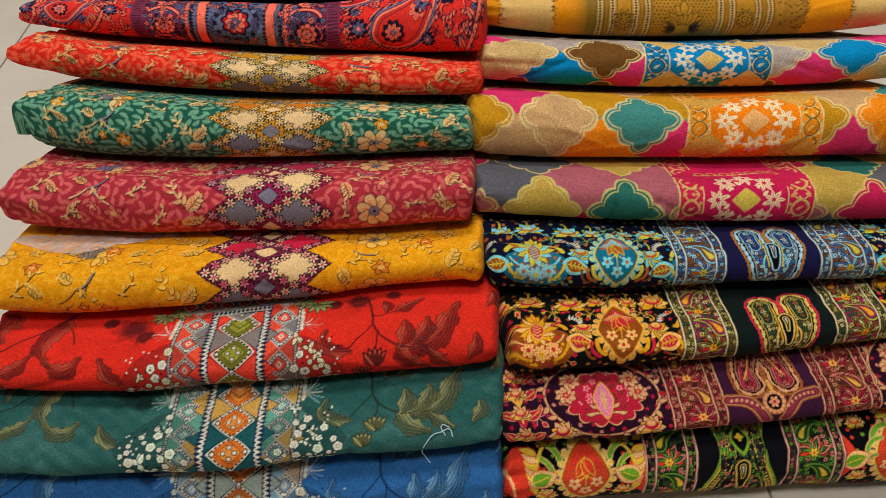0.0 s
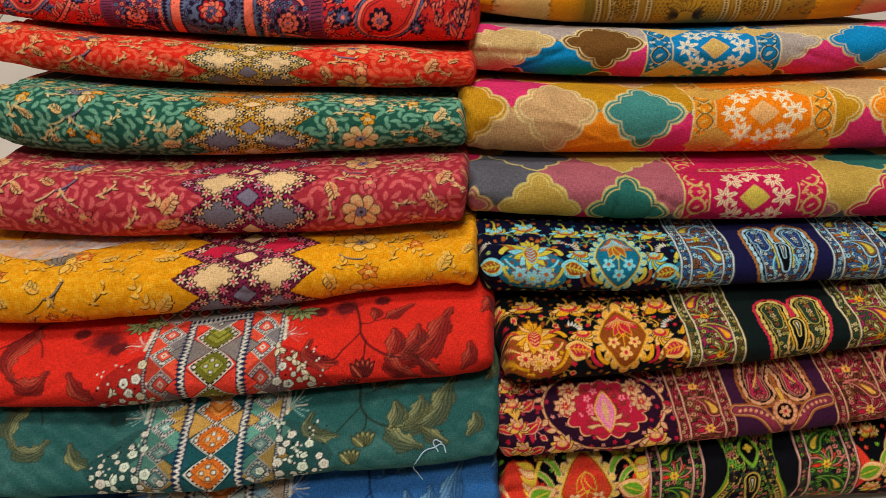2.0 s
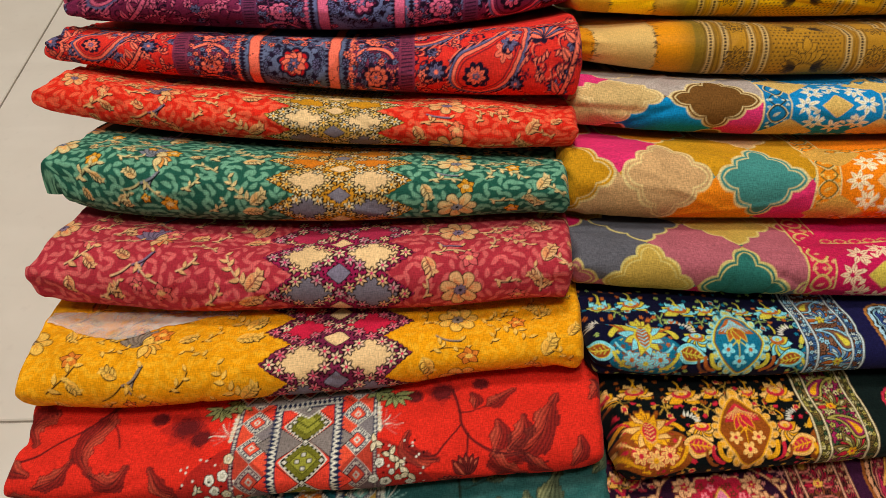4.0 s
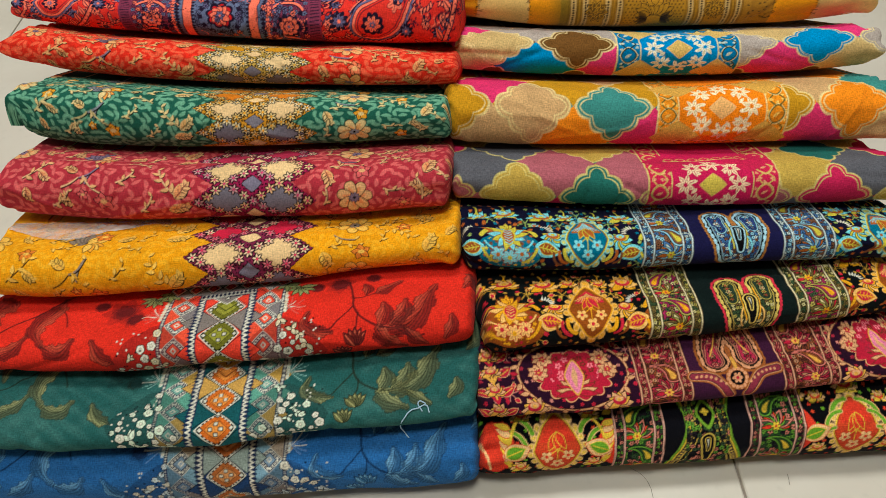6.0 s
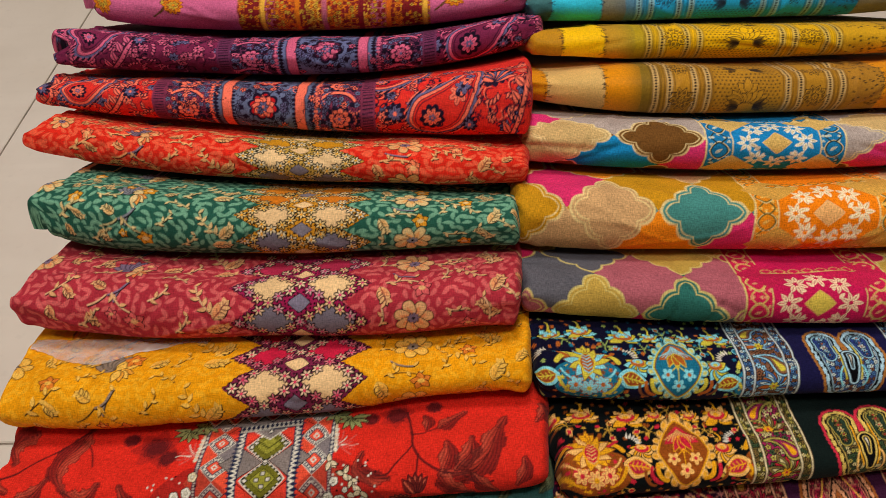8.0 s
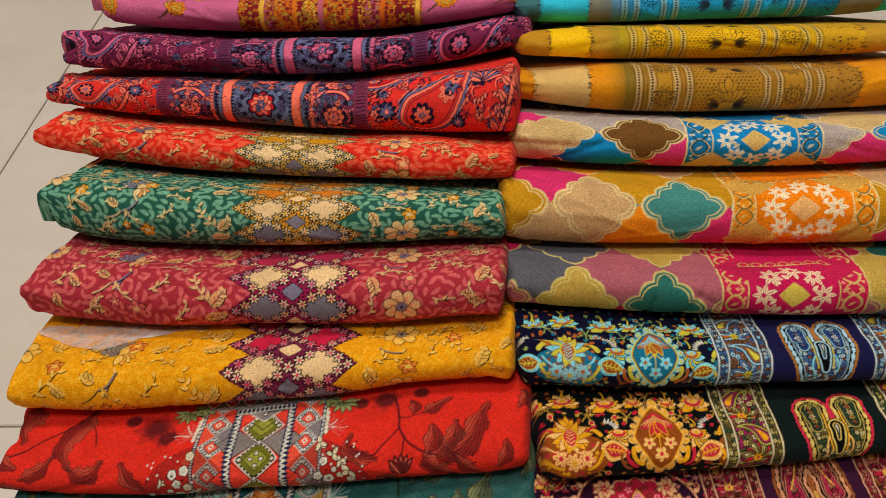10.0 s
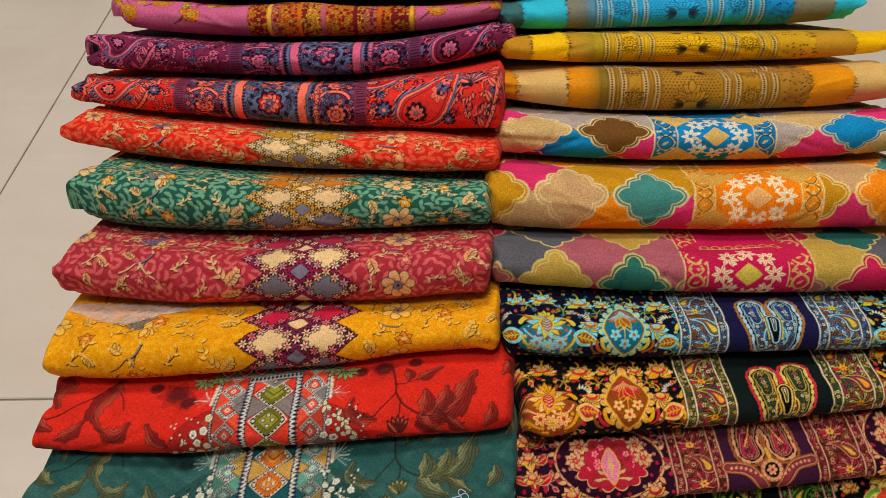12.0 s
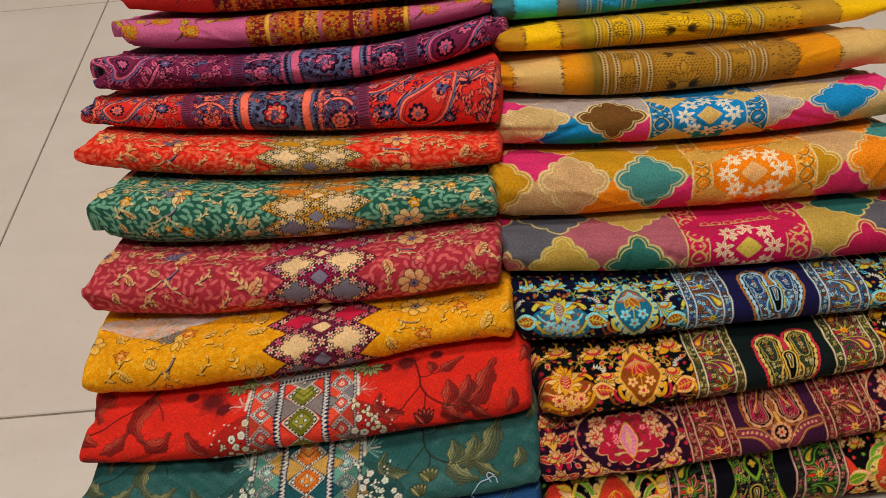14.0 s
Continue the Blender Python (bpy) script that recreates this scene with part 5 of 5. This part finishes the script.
RED_KITE = dict(leaf=(118, 34, 28), dark=(66, 20, 22), shade=(92, 24, 26), panel=((224, 78, 52), (126, 116, 116)), fill=(226, 84, 58), ink2=(28, 36, 66), pale=(214, 196, 160), heart=(96, 96, 60), spray=(150, 156, 96),
                side=((130, 118, 112), (222, 62, 44)), kite_c=(110, 106, 32), kite_d=(150, 146, 52), xm=139.8, kite=18, pitch=20, gleam=(206, 92, 66), haze=(222, 40, 30), mist=0.3, kite_e=(70, 70, 20), strand=(206, 90, 80))
TEAL_KITE = dict(leaf=(112, 110, 70), dark=(34, 42, 28), shade=(26, 50, 48), panel=((96, 150, 130), (190, 150, 70)), fill=(120, 164, 150), ink2=(24, 40, 70), pale=(206, 214, 190), heart=(110, 116, 80), spray=(150, 170, 140),
                 side=((196, 150, 74), (30, 80, 84)), kite_c=(206, 104, 34), kite_d=(226, 140, 60), xm=140.4, kite=26.9, pitch=17.5, gleam=(168, 164, 108), haze=(84, 126, 118), mist=0.4, kite_e=(130, 56, 18), strand=(130, 170, 160))
BLUE_KITE = dict(leaf=(78, 128, 172), dark=(22, 46, 82), shade=(26, 48, 86), panel=((120, 150, 166), (160, 140, 120)), fill=(130, 150, 170), ink2=(24, 34, 66), pale=(196, 206, 210), heart=(96, 90, 80), spray=(190, 140, 90),
                 side=((150, 160, 150), (36, 60, 100)), kite_c=(176, 98, 46), kite_d=(206, 140, 84), xm=138, kite=27, pitch=18, gleam=(140, 184, 214), haze=(66, 112, 166), mist=0.4, kite_e=(110, 60, 30), strand=(110, 140, 190))
RED_PAISLEY = dict(base=(226, 50, 40), warm=(206, 28, 32), dark=(34, 22, 44), light=(252, 118, 92), mid=(104, 96, 132), slate=(100, 106, 136), dusk=(128, 50, 76), stripes=(119, 161), pais=234)
PLUM_PAISLEY = dict(base=(124, 38, 74), warm=(94, 28, 60), dark=(30, 14, 34), light=(220, 100, 134), mid=(104, 98, 140), slate=(104, 108, 148), dusk=(106, 46, 80), stripes=(151, 191), pais=252)
PINK_GARDEN = dict(stem=(96, 64, 26), leaf=(196, 160, 50), dark=(124, 30, 30), bloom=(222, 130, 24), band=(95, 207), tones=((206, 110, 24), (120, 26, 34), (226, 170, 60), (180, 90, 110), (206, 96, 24)))
RED_GARDEN = dict(stem=(120, 30, 30), leaf=(206, 140, 60), dark=(96, 20, 30), bloom=(214, 96, 40), band=(70, 190), tones=((150, 30, 34), (96, 20, 34), (206, 110, 40), (130, 26, 34)))
BLACK_WAY = dict(base=(7, 6, 9), main=(206, 66, 36), lite=(224, 186, 56), hot=(214, 56, 36), pale=(236, 186, 126), vine=(110, 160, 40), brown=(150, 60, 30), panel=(11, 10, 16), band=(40, 70, 34), rail=(80, 34, 40), rope=(226, 170, 150),
                 bits=((104, 150, 50), (200, 120, 100), (60, 80, 50), (30, 26, 30)), rim=(120, 160, 44), rim2=(214, 180, 80), fill=(60, 40, 50), marks=(75, 104, 108, 148, 152, 184), eye=24, open=True, focus=(43.5, 30), style="horns", flip=False, leaf_in=(196, 60, 40))
PLUM_WAY = dict(base=(40, 11, 32), main=(160, 36, 56), lite=(220, 160, 66), hot=(178, 26, 52), pale=(216, 158, 110), vine=(196, 120, 110), brown=(112, 44, 30), panel=(56, 20, 46), band=(122, 62, 34), rail=(150, 40, 50), rope=(212, 150, 116),
                bits=((198, 106, 92), (150, 38, 54), (186, 128, 92), (88, 40, 28)), rim=(150, 82, 36), rim2=(212, 146, 104), fill=(130, 44, 60), marks=(88, 118, 122, 165, 170, 203), eye=38, open=False, focus=(54, 23), style="ring", flip=True, eye_fill=(176, 40, 70), leaf_in=(160, 30, 50))
EMBER_WAY = dict(base=(8, 13, 13), main=(146, 72, 20), lite=(230, 160, 24), hot=(196, 34, 54), pale=(238, 182, 100), vine=(196, 150, 54), brown=(140, 70, 24), panel=(15, 26, 24), band=(150, 36, 80), rail=(96, 84, 40), rope=(226, 206, 160),
                 bits=((176, 160, 76), (120, 96, 50), (206, 190, 130), (60, 80, 50)), rim=(206, 44, 66), rim2=(222, 190, 96), fill=(70, 66, 44), marks=(91, 121, 132, 169, 177, 208), eye=17, open=False, focus=(58.5, 21.5), style="shield", flip=False, eye_fill=(40, 60, 44), leaf_in=(190, 34, 60))
AZURE_WAY = dict(base=(12, 12, 38), main=(24, 106, 134), lite=(206, 190, 62), hot=(176, 92, 34), pale=(128, 206, 216), vine=(150, 170, 90), brown=(120, 70, 40), panel=(25, 23, 64), band=(126, 84, 60), rail=(60, 84, 120), rope=(206, 216, 214),
                 bits=((150, 196, 214), (70, 110, 160), (196, 206, 200), (120, 76, 50)), rim=(170, 110, 50), rim2=(170, 206, 220), fill=(60, 80, 130), marks=(102, 131, 140, 177, 184, 215), eye=20, open=False, focus=(69.5, 18), style="shield", flip=False, eye_fill=(40, 60, 120), leaf_in=(150, 70, 30))
ROSE_OGEE = dict(pitch=47, rise=25, x=14, y=1, patches={(0, 0): 1, (1, 1): 3, (1, 0): 0, (0, -1): 2, (2, 1): 0, (0, 1): 4, (-1, -1): 0, (-1, 0): 0, (1, -1): 2, (2, 0): 1, (4, 4): 4, (3, 3): 0, (4, 3): 1, (5, 4): 2, (3, 4): 2, (5, 5): 1, (5, 3): 3, (4, 5): 2, (1, 2): 2}, tones=((172, 92, 102), (190, 156, 70), (92, 90, 96), (44, 104, 94), (186, 30, 78)), line=(210, 190, 112), panel=(114, 191, 128, 176), ground=(196, 30, 74), ground2=(196, 24, 80), fleck=(222, 150, 110), ink=(206, 160, 90), ink2=(206, 150, 90), corner=(190, 30, 74), petal=(238, 208, 166), heart=(206, 180, 74), mid=10)
MUSTARD_OGEE = dict(pitch=49, rise=27.5, x=26, y=21, patches={(0, 0): 0, (1, 1): 2, (1, 0): 1, (0, -1): 3, (2, 1): 1, (0, 1): 4, (1, 2): 3, (-1, 0): 0, (-1, -1): 1, (4, 3): 0, (5, 4): 2, (3, 4): 3, (4, 4): 4, (3, 3): 1, (4, 5): 0, (5, 5): 3, (2, 0): 0, (1, -1): 4}, tones=((204, 160, 108), (200, 142, 24), (70, 136, 128), (218, 48, 104), (240, 136, 22)), line=(232, 206, 140), panel=(126.5, 204, 139, 191), ground=(236, 140, 24), ground2=(240, 128, 14), fleck=(244, 190, 90), ink=(112, 96, 40), ink2=(230, 180, 120), corner=(214, 160, 70), petal=(246, 226, 186), heart=(232, 172, 104), mid=20)
SKY_OGEE = dict(pitch=51, rise=19, x=-2, y=15.5, patches={(0, 0): 0, (1, 1): 1, (0, 1): 2, (1, 2): 3, (1, 0): 4, (0, -1): 3, (-1, 0): 0, (2, 1): 4, (4, 4): 2, (3, 4): 3, (3, 3): 4, (4, 5): 0, (5, 5): 4, (4, 3): 0, (5, 4): 3, (5, 6): 4, (-1, -1): 0}, tones=((206, 172, 112), (112, 74, 32), (24, 134, 190), (222, 54, 116), (176, 160, 150)), line=(232, 206, 146), panel=(99.5, 176, 114, 162), ground=(28, 120, 172), ground2=(26, 132, 192), fleck=(196, 200, 180), ink=(40, 60, 60), ink2=(230, 190, 120), corner=(214, 176, 100), petal=(232, 224, 200), heart=(220, 180, 100), mid=13)
GOLD_SILK = dict(marks=(17, 49, 77, 106, 91.5, 128, 151, 167, 183, 207, 235), deep=(214, 138, 10), pale=(220, 178, 104), rich=(228, 144, 8), mid=(172, 120, 28), mid2=(170, 118, 34), field=(186, 132, 32), shade=(112, 96, 26), ink=(38, 26, 22), rope=(206, 166, 100), ring=4)
LEMON_SILK = dict(marks=(20, 44, 70, 100, 85, 127, 148, 164.5, 181, 208, 236), deep=(196, 138, 22), pale=(250, 194, 2), rich=(196, 146, 36), mid=(234, 178, 4), mid2=(212, 160, 24), field=(238, 182, 4), shade=(140, 130, 26), ink=(44, 30, 22), rope=(222, 184, 80), ring=6)
CYAN_SILK = dict(marks=(14, 44, 66, 98, 82, 123, 141, 159, 176, 198, 227), deep=(60, 110, 112), pale=(50, 192, 218), rich=(130, 128, 106), mid=(36, 162, 214), mid2=(22, 138, 198), field=(36, 168, 220), shade=(100, 116, 120), ink=(34, 44, 60), rope=(140, 190, 200), ring=8)


# ---- the packs ----
LEFT_Z = (0, .046, .064, .083, .104, .126, .145, .159, .177, .189, .205, .219)
RIGHT_Z = (0, .044, .060, .079, .097, .115, .138, .155, .171, .182, .196, .210)
# side, step, left and right end, front fold's line, ground colour, print, colourway, border's span, label
PACKS = (
    (0, 0, .172, .446, (-.1268, .013, .0846), (46, 96, 154), kite_print, BLUE_KITE, (82, 194),
     "deep blue printed cotton folded pack with brown kite border"),
    (0, 1, .168, .445, (-.1179, .0551, .361, -1.6), (40, 84, 80), kite_print, TEAL_KITE, (82, 194),
     "teal green printed cotton folded pack with orange kite border"),
    (0, 2, .171, .445, (-.0806, .0603, .2659, -1.17), (212, 42, 28), kite_print, RED_KITE, (82, 194),
     "bright red printed cotton folded pack with olive kite border"),
    (0, 3, .174, .4395, (-.0408, .1036, .1867, -1.61), YELLOW["base"], lattice_print, YELLOW, (114, 186),
     "mustard yellow printed cotton folded pack with crimson diamond border"),
    (0, 4, .171, .4345, (-.0073, .0152, .30, -1.5), MAROON["base"], lattice_print, MAROON, (115, 187),
     "maroon leafy cotton folded pack with cream and grey diamond border"),
    (0, 5, .1725, .436, (.0319, .005, .50, -2.5), GREEN["base"], lattice_print, GREEN, (116, 189),
     "dark green leafy cotton folded pack with gold diamond border"),
    (0, 6, .156, .442, (.0715, -.0954, .4653, -1.14), SCARLET["base"], lattice_print, SCARLET, (124, 196),
     "scarlet leafy cotton folded pack with gold and cream diamonds"),
    (0, 7, .157, .445, (.1004, -.1371, .3621), RED_PAISLEY["base"], paisley_print, RED_PAISLEY, (75, 203),
     "red paisley cotton folded pack with slate blue panel"),
    (0, 8, .170, .457, (.129, -.0328, 1.0, 5.0), PLUM_PAISLEY["base"], paisley_print, PLUM_PAISLEY, (107, 233),
     "plum purple paisley cotton folded pack with slate blue panel"),
    (0, 9, .180, .448, (.1584, -.027, .964, 1.55), (200, 96, 136), garden_print, PINK_GARDEN, (95, 207),
     "mauve pink cotton folded pack with orange blossoms and stripes"),
    (0, 10, .186, .447, (.1791, -.0554, .6515), (186, 40, 36), garden_print, RED_GARDEN, (70, 190),
     "red cotton folded pack with dark ornamental stripes"),
    (1, 0, .447, .715, (-.1141, .0495, -.0804, -1.25), BLACK_WAY["base"], medallion_print, BLACK_WAY, (75, 184),
     "black cotton folded pack with orange and lime flowers"),
    (1, 1, .447, .713, (-.0977, .0939, .239, -.6), PLUM_WAY["base"], medallion_print, PLUM_WAY, (88, 203),
     "plum and crimson floral cotton folded pack with paisley bands"),
    (1, 2, .453, .716, (-.0661, .1091, .174, -1.17), EMBER_WAY["base"], medallion_print, EMBER_WAY, (91, 208),
     "black green cotton folded pack with amber medallions and paisley"),
    (1, 3, .443, .715, (-.0317, .045, .109, -2.2), AZURE_WAY["base"], medallion_print, AZURE_WAY, (102, 215),
     "navy blue cotton folded pack with turquoise medallions and paisley"),
    (1, 4, .438, .713, (.0021, -.0381, .30), (166, 96, 104), ogee_print, ROSE_OGEE, (114, 191),
     "dusty rose and grey ogee cotton folded pack with magenta panel"),
    (1, 5, .436, .716, (.0388, -.0064, .175, -1.5), (196, 142, 24), ogee_print, MUSTARD_OGEE, (126, 204),
     "mustard ogee patchwork cotton folded pack with orange petal panel"),
    (1, 6, .443, .716, (.0803, -.0159, .55), (190, 150, 92), ogee_print, SKY_OGEE, (99, 176),
     "sand and sky blue ogee cotton folded pack with blue panel"),
    (1, 7, .441, .719, (.1123, .0, .52, -2.0), (196, 150, 54), stripe_print, GOLD_SILK, (72, 188),
     "gold shaded silk folded pack with dotted stripe columns"),
    (1, 8, .448, .722, (.147, -.0018, .3353), (206, 164, 30), stripe_print, LEMON_SILK, (65, 186),
     "lemon yellow shaded silk folded pack with dotted stripe columns"),
    (1, 9, .449, .697, (.1754, .0117, -.217), (36, 150, 196), stripe_print, CYAN_SILK, (61, 181),
     "cyan blue shaded silk folded pack with dotted stripe columns"),
    (1, 10, .452, .700, (.2045, .05), (150, 34, 44), garden_print, RED_GARDEN, (70, 190),
     "dark red cotton folded pack with ornamental stripes"),
)


# the outline of a pack's outer end: the way along the cloth and how far it draws in there, in millimetres
ENDS = {(0, 2): ((-8, 0, 18, 32, 50), (4, 0, 3, 6, 2)), (0, 3): ((-8, -3, 3, 9, 37, 55), (13, 9, 2, 1, 2, 0)), (0, 4): ((-10, 0, 3, 11, 27, 40, 58), (7, 5, 3, 1, 8, 8, 10)),
        (0, 5): ((-8, -3, 7, 13, 19, 24, 33, 50), (10, 9, 7, 5, -2, 1, 5, 9)), (0, 6): ((-9, -4, 0, 8, 12, 17, 45), (14, 4, -2, 0, 7, 10, 13)),
        (0, 7): ((-9, -4, 0, 6, 12, 18, 43), (9, 3, -1, 3, 0, 8, 13)), (0, 8): ((-10, -3, 2, 7, 12, 18, 26, 44), (7, 1, 1, 11, 8, -3, -3, 8)), (0, 9): ((-3, 2, 8, 20, 40), (10, 7, 7, -3, 2))}
# how far a pack's left end lies inside its print's first edge, in millimetres
SHIFT = {(0, 2): 3, (0, 3): 3, (0, 4): 1, (0, 5): 3.5, (0, 8): 9, (0, 9): -3}


def part(name, mesh, parent, label=""):
    ob = new(name, mesh)
    ob.parent = parent
    return tagged(ob, label)


def build_pack(side, step, x0, x1, line, base, design, way, band, label):
    levels = LEFT_Z if side == 0 else RIGHT_Z
    seed = side * 20 + step + 3
    r = random.Random(seed)
    above = [p for p in PACKS if p[0] == side and p[1] == step + 1]
    tilt = radians((0, 6, 13, 19, 24, 27)[min(step, 5)])                  # the packs lean back on one another
    pack = dict(side=side, x=(x0, x1), line=line, z=levels[step], rise=levels[step + 1] - levels[step], tilt=tilt,
                next=dict(side=side, line=above[0][4] if above else (line[0] + 0.03, *line[1:])),
                deep=min(0.2, max(0.075, levels[step] / max(math.sin(tilt), 0.01))) if step else 0.09,
                seed=seed, pinch=r.uniform(0.88, 0.98), droop=r.uniform(-0.3, 0.6), slant=[r.uniform(0.1, 0.4), r.uniform(0.0, 0.3)], lobe=r.uniform(0.002, 0.0044), run=0.04, rumple=0.0011)
    pack["slant"][1 - side] = -0.12                # the piles lean against each other
    pack["ends"] = ENDS.get((side, step), ((-12, 8, 35), (3, 0, 4)))
    if (side, step) in ENDS:
        pack.update(lobe=0.0008, slant=[0.0, -0.12])
    silk = design is stripe_print
    if silk:
        pack.update(pinch=0.64, run=0.06, rumple=0.0021)
    elif step >= 8:
        pack.update(pinch=0.86, run=0.06, rumple=0.0018)
    place, A, S = surface(pack, 330 if step > 8 else 420 if silk or step == 0 else 570)
    c = Canvas(A, S, base, seed, SHIFT.get((side, step), 0))
    design(c, way)
    mat = SILK if silk else COARSE if design in (kite_print, ogee_print, medallion_print) else COTTON
    root = tagged(new("folded_fabric"), label, "fabric", "folded fabric packs")
    cut = [0, *np.searchsorted(c.xs, band), A.shape[1] - 1]
    for n, name in enumerate(("printed_field", "border_band", "printed_field")):
        k = slice(cut[n], cut[n + 1] + 1)
        part(name, grid_mesh(name, place[:, k], A[:, k], S[:, k], c.c[:, k].reshape(-1, 3), mat), root, "ornamental printed border" if n == 1 else "")
    # the folded layers' edges, which stand out a little at the pile's outer end
    for n in range(2):
        e, out = (x0, -1) if side == 0 else (x1, 1)
        q = 0.014 + 0.005 * n
        e -= out * (0.002 + max(0.0, float(np.interp((4, 18)[n], *pack["ends"]))) / 1000)
        bm = box(e - out * 0.02, e - out * (0.004 - 0.001 * r.random()), q, min(q + 0.05, pack["deep"] - 0.01), -0.0014, 0.0014)
        bmesh.ops.bevel(bm, geom=bm.edges[:], offset=0.0012, segments=2, affect="EDGES")
        bm.transform(Matrix.Translation((0, float(fold_y(pack, e)), pack["z"] + pack["rise"] * (0.35 + 0.3 * n) + 0.004)) @ Matrix.Rotation(-tilt, 4, "X"))
        for v in bm.verts:
            v.co.z += 0.0012 * math.sin(v.co.y * 90 + seed + n)
            v.co.x += 0.0012 * math.sin(v.co.y * 140 + seed * 2)
        me = mesh_of("inner_fold", bm, mat)
        layer = me.color_attributes.new("print", "FLOAT_COLOR", "POINT")
        layer.data.foreach_set("color", np.tile([*linear(base) * 0.9, 1], len(me.vertices)))
        me.uv_layers.new(name="cloth")
        part("inner_fold", me, root)
    return pack, place, A * 1000, S * 1000


MADE = [build_pack(*row) for row in PACKS]


def on_cloth(made, x, y, lift):
    """The place over a pack's cloth, x across and y along in millimetres."""
    _, place, A, S = made
    i, j = np.searchsorted(S[:, 0], y), np.searchsorted(A[0], x)
    return Vector(place[min(i, len(S) - 1), min(j, A.shape[1] - 1)]) + Vector((0, -0.4, 0.9)) * lift


def plastic_film(made):
    """A crumpled strip of clear wrapping under the maroon pack, over the yellow one."""
    bm = bmesh.new()
    cols, rows = 44, 12
    grid = []
    for i in range(rows):
        line = []
        for j in range(cols):
            u, v = j / (cols - 1), i / (rows - 1)
            x = 5 + 92 * u
            low = 54 - 16.5 * math.exp(-((x - 42) / 24) ** 2) + 0.9 * math.sin(u * 23)
            y = low + (61 - low) * v
            lift = 0.0009 + 0.0006 * math.sin(u * 37 + v * 4) * math.sin(v * 6 + u * 9) + 0.0004 * math.sin(u * 71 - v * 9)
            line.append(bm.verts.new(on_cloth(made, x, y, lift)))
        grid.append(line)
    for i in range(rows - 1):
        for j in range(cols - 1):
            bm.faces.new((grid[i][j], grid[i][j + 1], grid[i + 1][j + 1], grid[i + 1][j])).smooth = True
    ob = new("plastic_film", mesh_of("plastic_film", bm, FILM))
    ob.modifiers.new("thickness", "SOLIDIFY").thickness = 0.0002
    return tagged(ob, "crumpled clear plastic film over the yellow folded pack", "plastic film")


plastic_film(MADE[3])


def loose_thread(teal, blue):
    curve = bpy.data.curves.new("loose_thread", "CURVE")
    curve.dimensions, curve.bevel_depth, curve.bevel_resolution = "3D", 0.00035, 2
    runs = (((252, 7), (250, 11), (246, 10), (242, 9), (238, 5), (236, -2)), ((248, 8), (246, 13), (250, 12)))
    for n, run in enumerate(runs):
        pts = [on_cloth(teal, x, y, 0.0007) for x, y in run]
        if n == 0:
            pts += [on_cloth(blue, 234, 46, 0.001), on_cloth(blue, 236, 43, 0.0008)]
        spline = curve.splines.new("BEZIER")
        spline.bezier_points.add(len(pts) - 1)
        for q, co in zip(spline.bezier_points, pts):
            q.co, q.handle_left_type, q.handle_right_type = co, "AUTO", "AUTO"
    curve.materials.append(THREAD)
    return tagged(new("loose_thread", curve), "thin pale blue loose thread hanging over the teal pack", "thread")


loose_thread(MADE[1], MADE[0])


def floor_hair(points, label):
    """A fine dark fibre lying on the tiles."""
    curve = bpy.data.curves.new("loose_fibre", "CURVE")
    curve.dimensions, curve.bevel_depth, curve.bevel_resolution = "3D", 0.00013, 1
    spline = curve.splines.new("BEZIER")
    spline.bezier_points.add(len(points) - 1)
    for q, (x, y) in zip(spline.bezier_points, points):
        q.co, q.handle_left_type, q.handle_right_type = (x, y, 0.00015), "AUTO", "AUTO"
    curve.materials.append(FIBRE)
    return tagged(new("loose_fibre", curve), label, "fibre")


floor_hair(((0.5371, -0.1149), (0.5434, -0.1201), (0.5464, -0.1272), (0.5467, -0.1343)), "thin curved brown fibre lying on the floor tiles")
floor_hair(((0.6283, -0.122), (0.628, -0.125), (0.6273, -0.1289)), "short thin brown fibre lying on the floor tiles")


# ---- floor tiles ----
tile_bm = box(-SIDE / 2 + 0.0008, SIDE / 2 - 0.0008, -SIDE / 2 + 0.0008, SIDE / 2 - 0.0008, -0.008, 0.0)
bmesh.ops.bevel(tile_bm, geom=[e for e in tile_bm.edges if all(v.co.z > -0.001 for v in e.verts)], offset=0.0008, segments=1, affect="EDGES")
tile_mesh = mesh_of("tile", tile_bm, TILE)
for i in range(9):
    for j in range(9):
        ob = new("tile", tile_mesh)
        ob.parent = floor
        ob.location = (EDGE_X + SIDE * (i + 0.5), EDGE_Y + SIDE * (j + 0.5), 0)
